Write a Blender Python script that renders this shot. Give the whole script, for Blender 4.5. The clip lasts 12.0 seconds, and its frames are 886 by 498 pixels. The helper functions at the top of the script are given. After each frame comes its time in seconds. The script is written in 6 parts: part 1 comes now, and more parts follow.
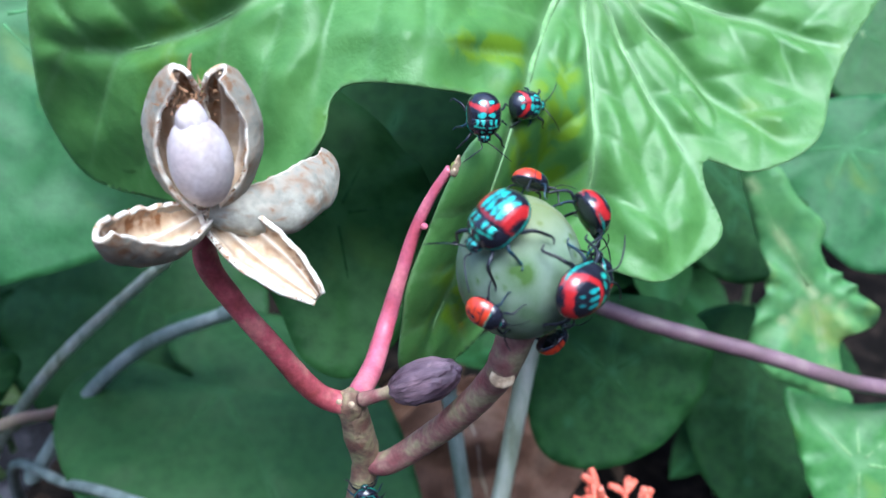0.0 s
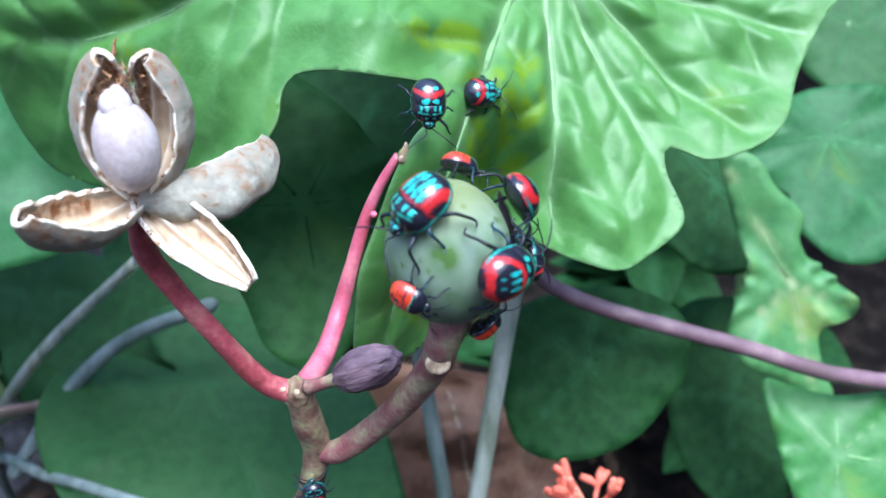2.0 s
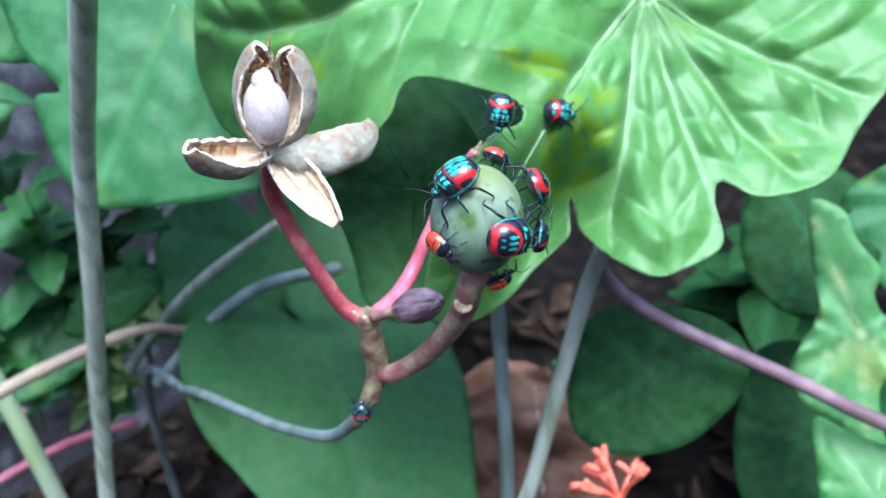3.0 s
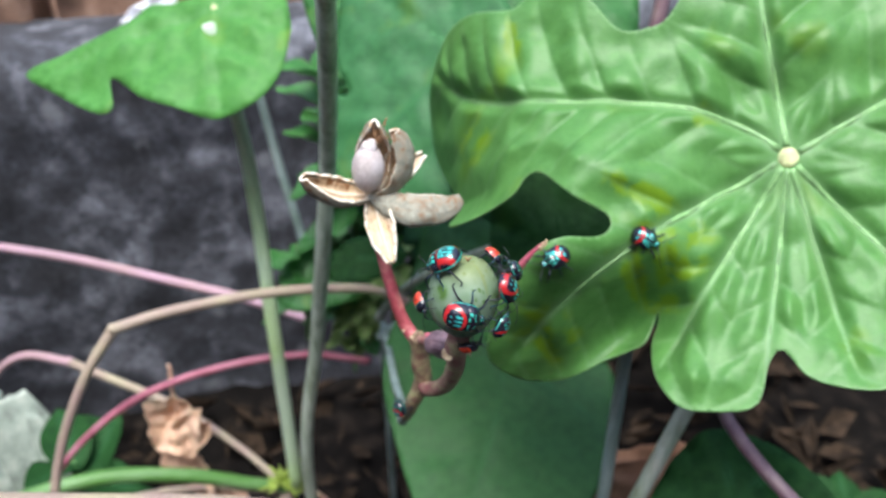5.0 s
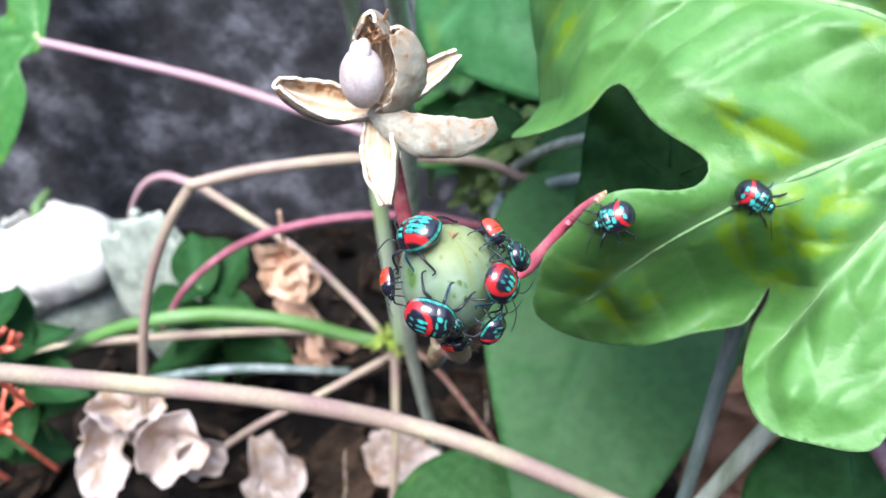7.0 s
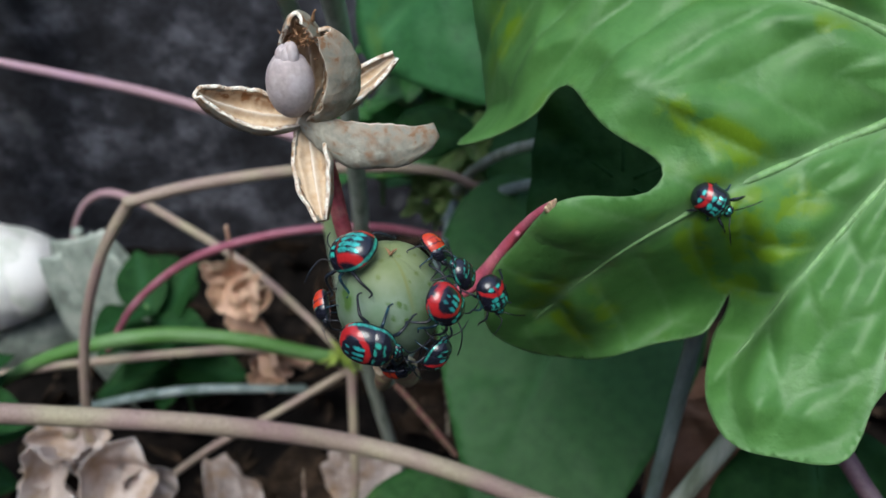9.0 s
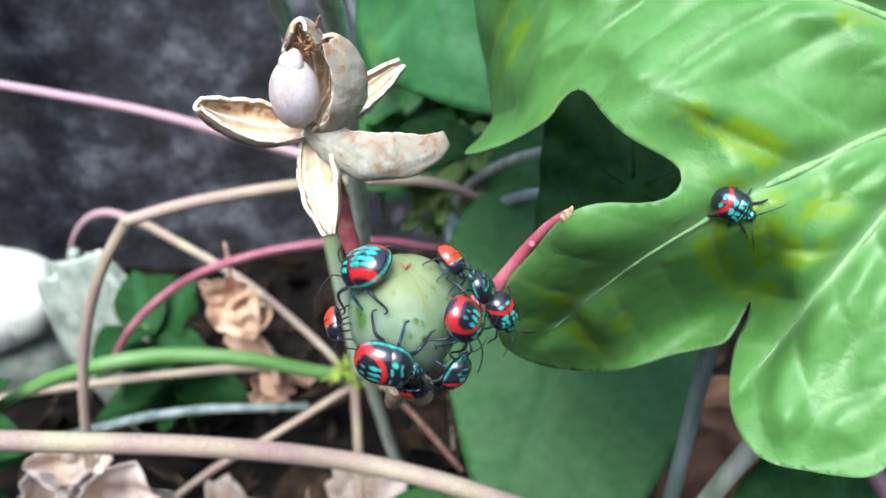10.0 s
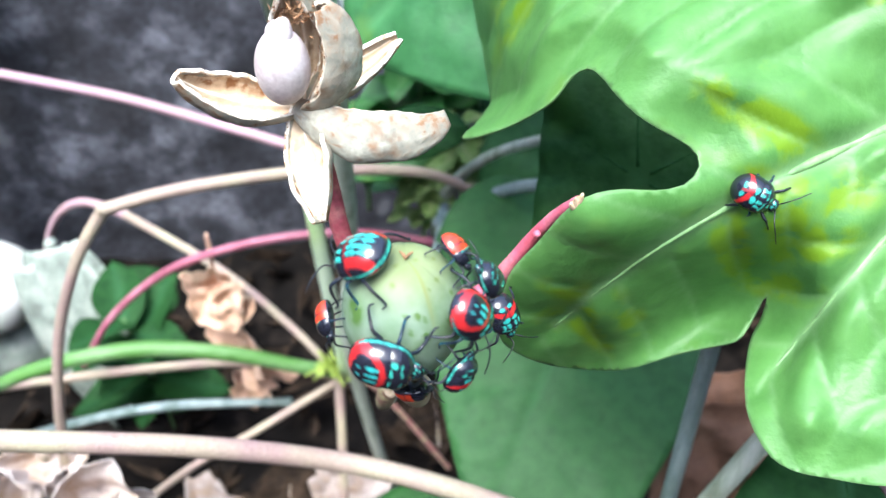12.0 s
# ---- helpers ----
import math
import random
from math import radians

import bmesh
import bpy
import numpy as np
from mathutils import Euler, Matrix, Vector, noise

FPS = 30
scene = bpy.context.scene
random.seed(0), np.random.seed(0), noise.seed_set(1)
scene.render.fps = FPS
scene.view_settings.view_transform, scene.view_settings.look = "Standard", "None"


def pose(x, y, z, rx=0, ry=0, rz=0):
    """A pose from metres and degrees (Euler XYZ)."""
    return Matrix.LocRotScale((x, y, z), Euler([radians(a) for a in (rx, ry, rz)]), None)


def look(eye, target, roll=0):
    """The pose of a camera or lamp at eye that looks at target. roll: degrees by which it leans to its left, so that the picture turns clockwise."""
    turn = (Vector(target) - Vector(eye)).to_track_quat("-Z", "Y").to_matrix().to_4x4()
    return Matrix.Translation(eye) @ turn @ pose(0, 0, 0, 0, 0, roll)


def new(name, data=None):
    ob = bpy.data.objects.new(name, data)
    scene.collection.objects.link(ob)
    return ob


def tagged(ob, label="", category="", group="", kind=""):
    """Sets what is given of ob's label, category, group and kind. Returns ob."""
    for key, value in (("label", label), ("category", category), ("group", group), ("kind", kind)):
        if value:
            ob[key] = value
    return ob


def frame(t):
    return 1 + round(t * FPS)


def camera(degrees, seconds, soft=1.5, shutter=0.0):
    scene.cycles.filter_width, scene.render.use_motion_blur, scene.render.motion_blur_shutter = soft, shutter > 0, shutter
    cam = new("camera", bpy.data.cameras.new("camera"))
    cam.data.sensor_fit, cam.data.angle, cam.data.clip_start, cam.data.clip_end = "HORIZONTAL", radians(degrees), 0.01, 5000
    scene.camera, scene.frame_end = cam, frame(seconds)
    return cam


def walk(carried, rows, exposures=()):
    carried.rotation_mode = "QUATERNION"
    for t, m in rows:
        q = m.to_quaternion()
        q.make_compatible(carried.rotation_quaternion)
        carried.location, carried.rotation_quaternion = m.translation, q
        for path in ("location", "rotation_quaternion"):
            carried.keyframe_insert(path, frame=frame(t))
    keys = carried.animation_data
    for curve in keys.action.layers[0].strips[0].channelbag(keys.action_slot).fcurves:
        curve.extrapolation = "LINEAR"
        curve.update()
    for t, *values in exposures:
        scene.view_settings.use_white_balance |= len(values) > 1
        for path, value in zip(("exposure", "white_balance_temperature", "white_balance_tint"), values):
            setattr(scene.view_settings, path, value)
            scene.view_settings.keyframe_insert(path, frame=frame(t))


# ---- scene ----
cam = camera(54.42, 12.0)
PATH = [  # seconds, place, turn
    (0, -0.09872, -0.05641, 0.49114, 52.784, 5.755, -58.394),
    (0.5, -0.09847, -0.05711, 0.48939, 52.687, 5.644, -58.390),
    (1, -0.09392, -0.06394, 0.48913, 52.766, 5.777, -58.601),
    (1.5, -0.09352, -0.06574, 0.48736, 52.734, 6.020, -58.559),
    (2, -0.09257, -0.06768, 0.48771, 52.596, 6.228, -58.167),
    (2.5, -0.09273, -0.09000, 0.49241, 54.081, 6.132, -54.418),
    (3, -0.11422, -0.11709, 0.50661, 55.024, 4.762, -44.666),
    (3.1, -0.11938, -0.10813, 0.51276, 54.540, 3.707, -43.880),
    (3.2, -0.12528, -0.10520, 0.51861, 55.033, 3.232, -42.401),
    (4.8, -0.06879, -0.19548, 0.54000, 58.211, 1.860, -15.932),
    (5, -0.04958, -0.20102, 0.54842, 57.509, 1.063, -12.940),
    (5.5, -0.01744, -0.18534, 0.58154, 57.476, -0.018, -5.513),
    (5.8, -0.00416, -0.17294, 0.55596, 54.087, 0.629, 0.065),
    (6, -0.00181, -0.16082, 0.55005, 50.706, 1.655, 1.081),
    (6.5, -0.00057, -0.14077, 0.53656, 47.058, 3.556, 2.803),
    (7, 0.00955, -0.12848, 0.53279, 46.012, 4.223, 0.539),
    (7.2, 0.01268, -0.12597, 0.53180, 46.113, 3.825, -0.242),
    (8.8, 0.01409, -0.11442, 0.52156, 46.615, 3.734, -2.288),
    (9, 0.01304, -0.11689, 0.52392, 46.317, 3.629, -2.645),
    (9.5, 0.01039, -0.11425, 0.51845, 46.599, 3.475, -3.281),
    (10, 0.00930, -0.11108, 0.51885, 47.087, 4.415, -3.678),
    (10.5, 0.00877, -0.10719, 0.51376, 46.915, 3.551, -4.440),
    (11, 0.00785, -0.10440, 0.51069, 46.934, 3.347, -4.481),
    (11.5, 0.00765, -0.10124, 0.50754, 47.039, 2.979, -4.197),
    (12, 0.00571, -0.10041, 0.50813, 46.647, 3.373, -4.238),
]
EXPOSURES = [(0.0, 1.58, 5350, 8), (0.4, 1.91, 5200, 8), (1.2, 1.81, 5200, 8), (1.5, 1.75, 5250, 8), (2.0, 1.73, 5300, 8), (2.5, 1.73, 5300, 8), (3.2, 1.88, 5300, 6), (4.8, 1.61, 6200, 6), (5.5, 1.04, 6100, 4), (6.0, 1.4, 6200, 8), (6.5, 1.8, 6100, 11), (7.2, 1.95, 6000, 10), (8.8, 0.54, 6100, 5), (9.5, 0.55, 6100, 5), (10.0, 1.7, 6000, 5), (10.4, 1.95, 5900, 6), (12.0, 2.2, 5900, 6)]  # seconds, stops, white balance
walk(cam, [(t, pose(x, y, z, rx, ry, rz)) for t, x, y, z, rx, ry, rz in PATH],
     exposures=EXPOSURES)

from mathutils.geometry import delaunay_2d_cdt

# ---- world and light ----
world = bpy.data.worlds.new("sky")
scene.world = world
world.use_nodes = True
wn, wl = world.node_tree.nodes, world.node_tree.links
sky = wn.new("ShaderNodeTexSky")
sky.sky_type, sky.sun_disc = "NISHITA", False
sky.sun_elevation, sky.sun_rotation = radians(70), radians(197)
sky.air_density, sky.dust_density = 1.0, 3.0
wl.new(sky.outputs[0], wn["Background"].inputs[0])
wn["Background"].inputs[1].default_value = 0.15
sun = new("sun", bpy.data.lights.new("sun", "SUN"))
sun.data.energy, sun.data.angle, sun.data.color = 1.5, radians(35), (1.0, 0.97, 0.92)
sun.matrix_world = look((0, 0, 3), (0.14, 0.48, 1.4))
cam.data.dof.use_dof = True
cam.data.dof.focus_distance = 0.176
cam.data.dof.aperture_fstop = 21.0


# ---- materials ----
def mat(name, base, rough=0.5, metal=0.0, spec=0.5, dark=None, light=None, scale=60.0, fine=900.0, bump=0.15,
        amount=0.6, trans=0.0, coat=0.0, sss=0.0, stretch=(1, 1, 1), grain=0.35):
    """A surface with two scales of colour variation and a fine relief."""
    m = bpy.data.materials.new(name)
    m.use_nodes = True
    n, l = m.node_tree.nodes, m.node_tree.links
    b = n["Principled BSDF"]
    tc, mp = n.new("ShaderNodeTexCoord"), n.new("ShaderNodeMapping")
    mp.inputs["Scale"].default_value = stretch
    l.new(tc.outputs["Object"], mp.inputs[0])
    big, small = n.new("ShaderNodeTexNoise"), n.new("ShaderNodeTexNoise")
    big.inputs["Scale"].default_value, small.inputs["Scale"].default_value = scale, fine
    big.inputs["Detail"].default_value, small.inputs["Detail"].default_value = 6, 4
    for t in (big, small):
        l.new(mp.outputs[0], t.inputs[0])
    ramp = n.new("ShaderNodeValToRGB")
    dark = dark or tuple(c * 0.6 for c in base)
    light = light or tuple(min(1, c * 1.35 + 0.01) for c in base)
    ramp.color_ramp.elements[0].position, ramp.color_ramp.elements[0].color = 0.5 - 0.3 * amount, (*dark, 1)
    ramp.color_ramp.elements[1].position, ramp.color_ramp.elements[1].color = 0.5 + 0.3 * amount, (*light, 1)
    e = ramp.color_ramp.elements.new(0.5)
    e.color = (*base, 1)
    l.new(big.outputs[0], ramp.inputs[0])
    mix = n.new("ShaderNodeMix")
    mix.data_type, mix.blend_type = "RGBA", "OVERLAY"
    mix.inputs[0].default_value = grain
    l.new(ramp.outputs[0], mix.inputs[6])
    l.new(small.outputs[0], mix.inputs[7])
    l.new(mix.outputs[2], b.inputs["Base Color"])
    bp = n.new("ShaderNodeBump")
    bp.inputs["Strength"].default_value, bp.inputs["Distance"].default_value = bump, 0.001
    l.new(small.outputs[0], bp.inputs["Height"])
    l.new(bp.outputs[0], b.inputs["Normal"])
    b.inputs["Roughness"].default_value, b.inputs["Metallic"].default_value = rough, metal
    b.inputs["Specular IOR Level"].default_value = spec
    b.inputs["Coat Weight"].default_value = coat
    if sss:
        b.inputs["Subsurface Weight"].default_value = sss
        b.inputs["Subsurface Radius"].default_value = (0.002, 0.002, 0.001)
        b.inputs["Subsurface Scale"].default_value = 0.5
    if trans:
        out, tr, ms = n["Material Output"], n.new("ShaderNodeBsdfTranslucent"), n.new("ShaderNodeMixShader")
        l.new(mix.outputs[2], tr.inputs[0])
        ms.inputs[0].default_value = trans
        l.new(b.outputs[0], ms.inputs[1])
        l.new(tr.outputs[0], ms.inputs[2])
        l.new(ms.outputs[0], out.inputs[0])
    return m


def leaf_mat(name, base, dark, lime, vein, rough=0.42, trans=0.22, patch=0.0, spec=0.35, scales=(28, 160, 1400), relief=0.25, cells=0, edge=(0.0, 1.15)):
    """Leaf surface: green with darker mottling, pale veins from the mesh's vein layer, lime patches."""
    m = bpy.data.materials.new(name)
    m.use_nodes = True
    n, l = m.node_tree.nodes, m.node_tree.links
    b, out = n["Principled BSDF"], n["Material Output"]
    tc = n.new("ShaderNodeTexCoord")
    big, mid, small = (n.new("ShaderNodeTexNoise") for _ in range(3))
    for t, s, d in zip((big, mid, small), scales, (3, 5, 3)):
        t.inputs["Scale"].default_value, t.inputs["Detail"].default_value = s, d
        l.new(tc.outputs["Object"], t.inputs[0])

    def blend(fac, a, c, lo, hi):
        r, x = n.new("ShaderNodeMapRange"), n.new("ShaderNodeMix")
        r.inputs[1].default_value, r.inputs[2].default_value = lo, hi
        x.data_type = "RGBA"
        l.new(fac, r.inputs[0])
        l.new(r.outputs[0], x.inputs[0])
        for v, s in ((a, x.inputs[6]), (c, x.inputs[7])):
            if isinstance(v, tuple):
                s.default_value = (*v, 1)
            else:
                l.new(v, s)
        return x.outputs[2]

    c = blend(mid.outputs[0], dark, base, 0.3, 0.62)
    if patch:
        c = blend(big.outputs[0], c, lime, 0.62 - 0.1 * patch, 0.8 - 0.1 * patch)
        at = n.new("ShaderNodeAttribute")
        at.attribute_name = "lime"
        br, mu = n.new("ShaderNodeMapRange"), n.new("ShaderNodeMath")
        br.inputs[1].default_value, br.inputs[2].default_value = 0.36, 0.60
        l.new(mid.outputs[0], br.inputs[0])
        mu.operation = "MULTIPLY"
        l.new(at.outputs["Fac"], mu.inputs[0])
        l.new(br.outputs[0], mu.inputs[1])
        c = blend(mu.outputs[0], c, lime, *edge)
    at = n.new("ShaderNodeAttribute")
    at.attribute_name = "vein"
    c = blend(at.outputs["Fac"], c, vein, 0.0, 1.0)
    l.new(c, b.inputs["Base Color"])
    bp, bp2 = n.new("ShaderNodeBump"), n.new("ShaderNodeBump")
    bp.inputs["Strength"].default_value, bp.inputs["Distance"].default_value = 0.12, 0.0006
    bp2.inputs["Strength"].default_value, bp2.inputs["Distance"].default_value = relief, 0.32 / scales[1]
    l.new(small.outputs[0], bp.inputs["Height"])
    l.new(mid.outputs[0], bp2.inputs["Height"])
    l.new(bp.outputs[0], bp2.inputs["Normal"])
    last = bp2
    if cells:
        vo, bp3, wp = n.new("ShaderNodeTexVoronoi"), n.new("ShaderNodeBump"), n.new("ShaderNodeMix")
        vo.inputs["Scale"].default_value = cells
        wp.data_type, wp.inputs[0].default_value = "RGBA", 0.012
        l.new(tc.outputs["Object"], wp.inputs[6])
        l.new(mid.outputs["Color"], wp.inputs[7])
        l.new(wp.outputs[2], vo.inputs[0])
        bp3.invert = True
        bp3.inputs["Strength"].default_value, bp3.inputs["Distance"].default_value = 0.3, 0.0022
        l.new(vo.outputs["Distance"], bp3.inputs["Height"])
        l.new(bp2.outputs[0], bp3.inputs["Normal"])
        last = bp3
    l.new(last.outputs[0], b.inputs["Normal"])
    b.inputs["Roughness"].default_value, b.inputs["Specular IOR Level"].default_value = rough, spec
    tr, ms = n.new("ShaderNodeBsdfTranslucent"), n.new("ShaderNodeMixShader")
    l.new(c, tr.inputs[0])
    ms.inputs[0].default_value = trans
    l.new(b.outputs[0], ms.inputs[1])
    l.new(tr.outputs[0], ms.inputs[2])
    l.new(ms.outputs[0], out.inputs[0])
    return m


def bug_mat():
    """Polished insect shell: black, with red and metallic teal markings from the mesh's mark layer."""
    m = bpy.data.materials.new("bug_shell")
    m.use_nodes = True
    n, l = m.node_tree.nodes, m.node_tree.links
    b = n["Principled BSDF"]
    at, sep = n.new("ShaderNodeAttribute"), n.new("ShaderNodeSeparateColor")
    at.attribute_name = "mark"
    l.new(at.outputs["Color"], sep.inputs[0])
    tc, nz = n.new("ShaderNodeTexCoord"), n.new("ShaderNodeTexNoise")
    nz.inputs["Scale"].default_value, nz.inputs["Detail"].default_value = 1500, 3
    l.new(tc.outputs["Object"], nz.inputs[0])
    red = n.new("ShaderNodeMix")
    red.data_type = "RGBA"
    red.inputs[6].default_value, red.inputs[7].default_value = (0.30, 0.009, 0.016, 1), (0.54, 0.028, 0.026, 1)
    l.new(nz.outputs[0], red.inputs[0])
    warm, wr = n.new("ShaderNodeMix"), n.new("ShaderNodeMapRange")
    warm.data_type = "RGBA"
    wr.inputs[1].default_value, wr.inputs[2].default_value = 0.55, 0.8
    l.new(sep.outputs[2], wr.inputs[0])
    l.new(wr.outputs[0], warm.inputs[0])
    l.new(red.outputs[2], warm.inputs[6])
    warm.inputs[7].default_value = (0.54, 0.046, 0.016, 1)
    teal = n.new("ShaderNodeMix")
    teal.data_type = "RGBA"
    teal.inputs[6].default_value, teal.inputs[7].default_value = (0.07, 0.60, 0.62, 1), (0.10, 0.76, 0.44, 1)
    l.new(sep.outputs[2], teal.inputs[0])
    pn, pr, pm = n.new("ShaderNodeTexNoise"), n.new("ShaderNodeMapRange"), n.new("ShaderNodeMath")
    pn.inputs["Scale"].default_value, pn.inputs["Detail"].default_value = 1100, 2
    pr.inputs[1].default_value, pr.inputs[2].default_value = 0.38, 0.60
    pr.inputs[3].default_value = 0.35
    pm.operation = "MULTIPLY"
    l.new(tc.outputs["Object"], pn.inputs[0])
    l.new(pn.outputs[0], pr.inputs[0])
    l.new(pr.outputs[0], pm.inputs[0])
    l.new(sep.outputs[1], pm.inputs[1])
    a, c = n.new("ShaderNodeMix"), n.new("ShaderNodeMix")
    a.data_type = c.data_type = "RGBA"
    a.inputs[6].default_value = (0.012, 0.013, 0.022, 1)
    l.new(sep.outputs[0], a.inputs[0])
    l.new(warm.outputs[2], a.inputs[7])
    l.new(pm.outputs[0], c.inputs[0])
    l.new(a.outputs[2], c.inputs[6])
    l.new(teal.outputs[2], c.inputs[7])
    l.new(c.outputs[2], b.inputs["Base Color"])
    mt = n.new("ShaderNodeMath")
    mt.operation = "MULTIPLY"
    mt.inputs[1].default_value = 0.4
    l.new(pm.outputs[0], mt.inputs[0])
    l.new(mt.outputs[0], b.inputs["Metallic"])
    bp = n.new("ShaderNodeBump")
    bp.inputs["Strength"].default_value, bp.inputs["Distance"].default_value = 0.08, 0.0003
    l.new(nz.outputs[0], bp.inputs["Height"])
    l.new(bp.outputs[0], b.inputs["Normal"])
    b.inputs["Roughness"].default_value, b.inputs["Coat Weight"].default_value = 0.22, 0.45
    b.inputs["Coat Roughness"].default_value = 0.12
    return m


LEAF = leaf_mat("leaf_green", (0.128, 0.315, 0.080), (0.092, 0.252, 0.057), (0.170, 0.315, 0.016), (0.22, 0.40, 0.17), rough=0.42, patch=0.42, spec=0.46, cells=58, trans=0.30, edge=(0.12, 0.55))
LEAF_B = leaf_mat("leaf_mid_green", (0.075, 0.245, 0.06), (0.05, 0.185, 0.045), (0.20, 0.34, 0.05), (0.15, 0.32, 0.13), patch=0.2)
LEAF_L = leaf_mat("leaf_light_green", (0.098, 0.29, 0.062), (0.072, 0.235, 0.048), (0.22, 0.37, 0.05), (0.135, 0.32, 0.10), patch=0.3, rough=0.5, spec=0.25, relief=0.4)
LEAF_C = leaf_mat("leaf_blue_green", (0.050, 0.172, 0.057), (0.034, 0.129, 0.043), (0.129, 0.232, 0.034), (0.069, 0.215, 0.077), rough=0.5, spec=0.25, patch=0.35)
# deep shade of the understory painted into the leaf green
LEAF_SHADE = leaf_mat("leaf_deep_shade", (0.019, 0.068, 0.017), (0.010, 0.042, 0.011), (0.05, 0.13, 0.03), (0.028, 0.10, 0.036), trans=0.1, rough=0.65, spec=0.12)
# low leaves: some of the understory shade is mixed into the green
LEAF_H = leaf_mat("leaf_low_shaded", (0.050, 0.146, 0.044), (0.036, 0.114, 0.034), (0.05, 0.13, 0.03), (0.052, 0.160, 0.052), rough=0.52, spec=0.22)
# green leaf with the large leaf's shade put into its colour
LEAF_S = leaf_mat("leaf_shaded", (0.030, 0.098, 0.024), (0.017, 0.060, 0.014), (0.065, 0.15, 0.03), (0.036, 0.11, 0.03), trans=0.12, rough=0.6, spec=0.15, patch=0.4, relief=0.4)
LEAF_E = leaf_mat("leaf_mottled", (0.052, 0.175, 0.045), (0.030, 0.112, 0.030), (0.15, 0.25, 0.03), (0.085, 0.23, 0.07), rough=0.5, spec=0.25, patch=0.9, scales=(20, 90, 1200), relief=0.5)
LEAF_P = leaf_mat("leaf_pale", (0.114, 0.299, 0.097), (0.079, 0.229, 0.079), (0.317, 0.414, 0.097), (0.317, 0.396, 0.194), patch=0.7)
LEAF_Y = leaf_mat("leaf_yellowish", (0.27, 0.40, 0.13), (0.16, 0.29, 0.07), (0.42, 0.46, 0.14), (0.40, 0.47, 0.24), rough=0.55, patch=0.6, trans=0.30)
RIB = mat("leaf_rib", (0.185, 0.345, 0.13), 0.45, scale=120)
RIB_SIDE = mat("leaf_side_rib", (0.112, 0.285, 0.078), 0.45, scale=120)
# ribs toned down to the shaded colour of the low leaves
RIB_LOW_SHADED = mat("leaf_rib_low_shaded", (0.052, 0.152, 0.047), 0.8, scale=120, spec=0.1)
RIB_DULL = mat("leaf_rib_dull", (0.075, 0.23, 0.08), 0.6, scale=120, spec=0.2)
# veins darkened to match the shade-coloured leaves
RIB_SHADE = mat("leaf_rib_shade", (0.020, 0.07, 0.019), 0.8, scale=120, spec=0.08)
HUB = mat("leaf_hub", (0.50, 0.52, 0.26), 0.5, scale=200)
FRUIT = leaf_mat("fruit_skin", (0.225, 0.305, 0.225), (0.130, 0.215, 0.115), (0.075, 0.15, 0.035), (0.185, 0.215, 0.075), rough=0.55, trans=0.0, patch=0.75, spec=0.3, scales=(90, 210, 2000), relief=0.16)
HUSK = leaf_mat("husk_outer", (0.41, 0.40, 0.33), (0.25, 0.245, 0.20), (0.25, 0.145, 0.08), (0.80, 0.71, 0.58), rough=0.72, trans=0.02, patch=0.35, spec=0.25, scales=(150, 520, 2600), relief=0.6)
LINING = leaf_mat("husk_lining", (0.70, 0.58, 0.42), (0.55, 0.39, 0.24), (0.25, 0.115, 0.045), (0.86, 0.78, 0.66), rough=0.62, trans=0.03, patch=0.3, spec=0.25, scales=(140, 480, 2600), relief=0.6)
RIM = mat("husk_rim", (0.84, 0.76, 0.64), 0.65, scale=500, dark=(0.46, 0.29, 0.16), bump=0.5, amount=0.5)
SEED = mat("seed_coat", (0.52, 0.455, 0.445), 0.45, scale=150, fine=900, dark=(0.47, 0.39, 0.39), light=(0.64, 0.58, 0.60), bump=0.06)
TUFT = mat("dry_fibre", (0.33, 0.18, 0.09), 0.8, scale=600, bump=0.6)
RED_STEM = mat("red_stalk", (0.41, 0.08, 0.10), 0.45, scale=150, fine=900, dark=(0.27, 0.05, 0.05), light=(0.52, 0.20, 0.17), bump=0.25, amount=0.5, grain=0.5)
PINK_STEM = mat("pink_stalk", (0.52, 0.125, 0.19), 0.4, scale=120, light=(0.68, 0.22, 0.26), dark=(0.48, 0.09, 0.13), bump=0.1)
MAUVE_STEM = mat("mauve_stalk", (0.31, 0.165, 0.140), 0.5, scale=190, dark=(0.24, 0.085, 0.085), light=(0.38, 0.32, 0.19), bump=0.3, amount=0.45, grain=0.5)
FORK_STEM = mat("fork_stalk", (0.26, 0.185, 0.115), 0.6, scale=260, dark=(0.17, 0.085, 0.06), light=(0.36, 0.34, 0.17), bump=0.5, amount=0.5, grain=0.6)
BUD = mat("bud_purple", (0.150, 0.098, 0.125), 0.55, scale=260, dark=(0.06, 0.03, 0.045), light=(0.25, 0.16, 0.19), bump=0.7, grain=0.6, stretch=(1, 1, 0.25))
SCAR = mat("scar_cork", (0.52, 0.38, 0.24), 0.7, scale=500, light=(0.75, 0.60, 0.42))
LIME = mat("lime_shoot", (0.30, 0.40, 0.07), 0.5, scale=200, trans=0.15)
GREEN_STEM = mat("green_stalk", (0.14, 0.25, 0.09), 0.5, scale=60, dark=(0.09, 0.19, 0.07), light=(0.22, 0.33, 0.15), bump=0.15, stretch=(1, 1, 0.3))
FRESH_STEM = mat("fresh_green_stalk", (0.085, 0.205, 0.045), 0.5, scale=60, dark=(0.065, 0.165, 0.03), light=(0.14, 0.26, 0.10), bump=0.15, stretch=(0.3, 1, 1))
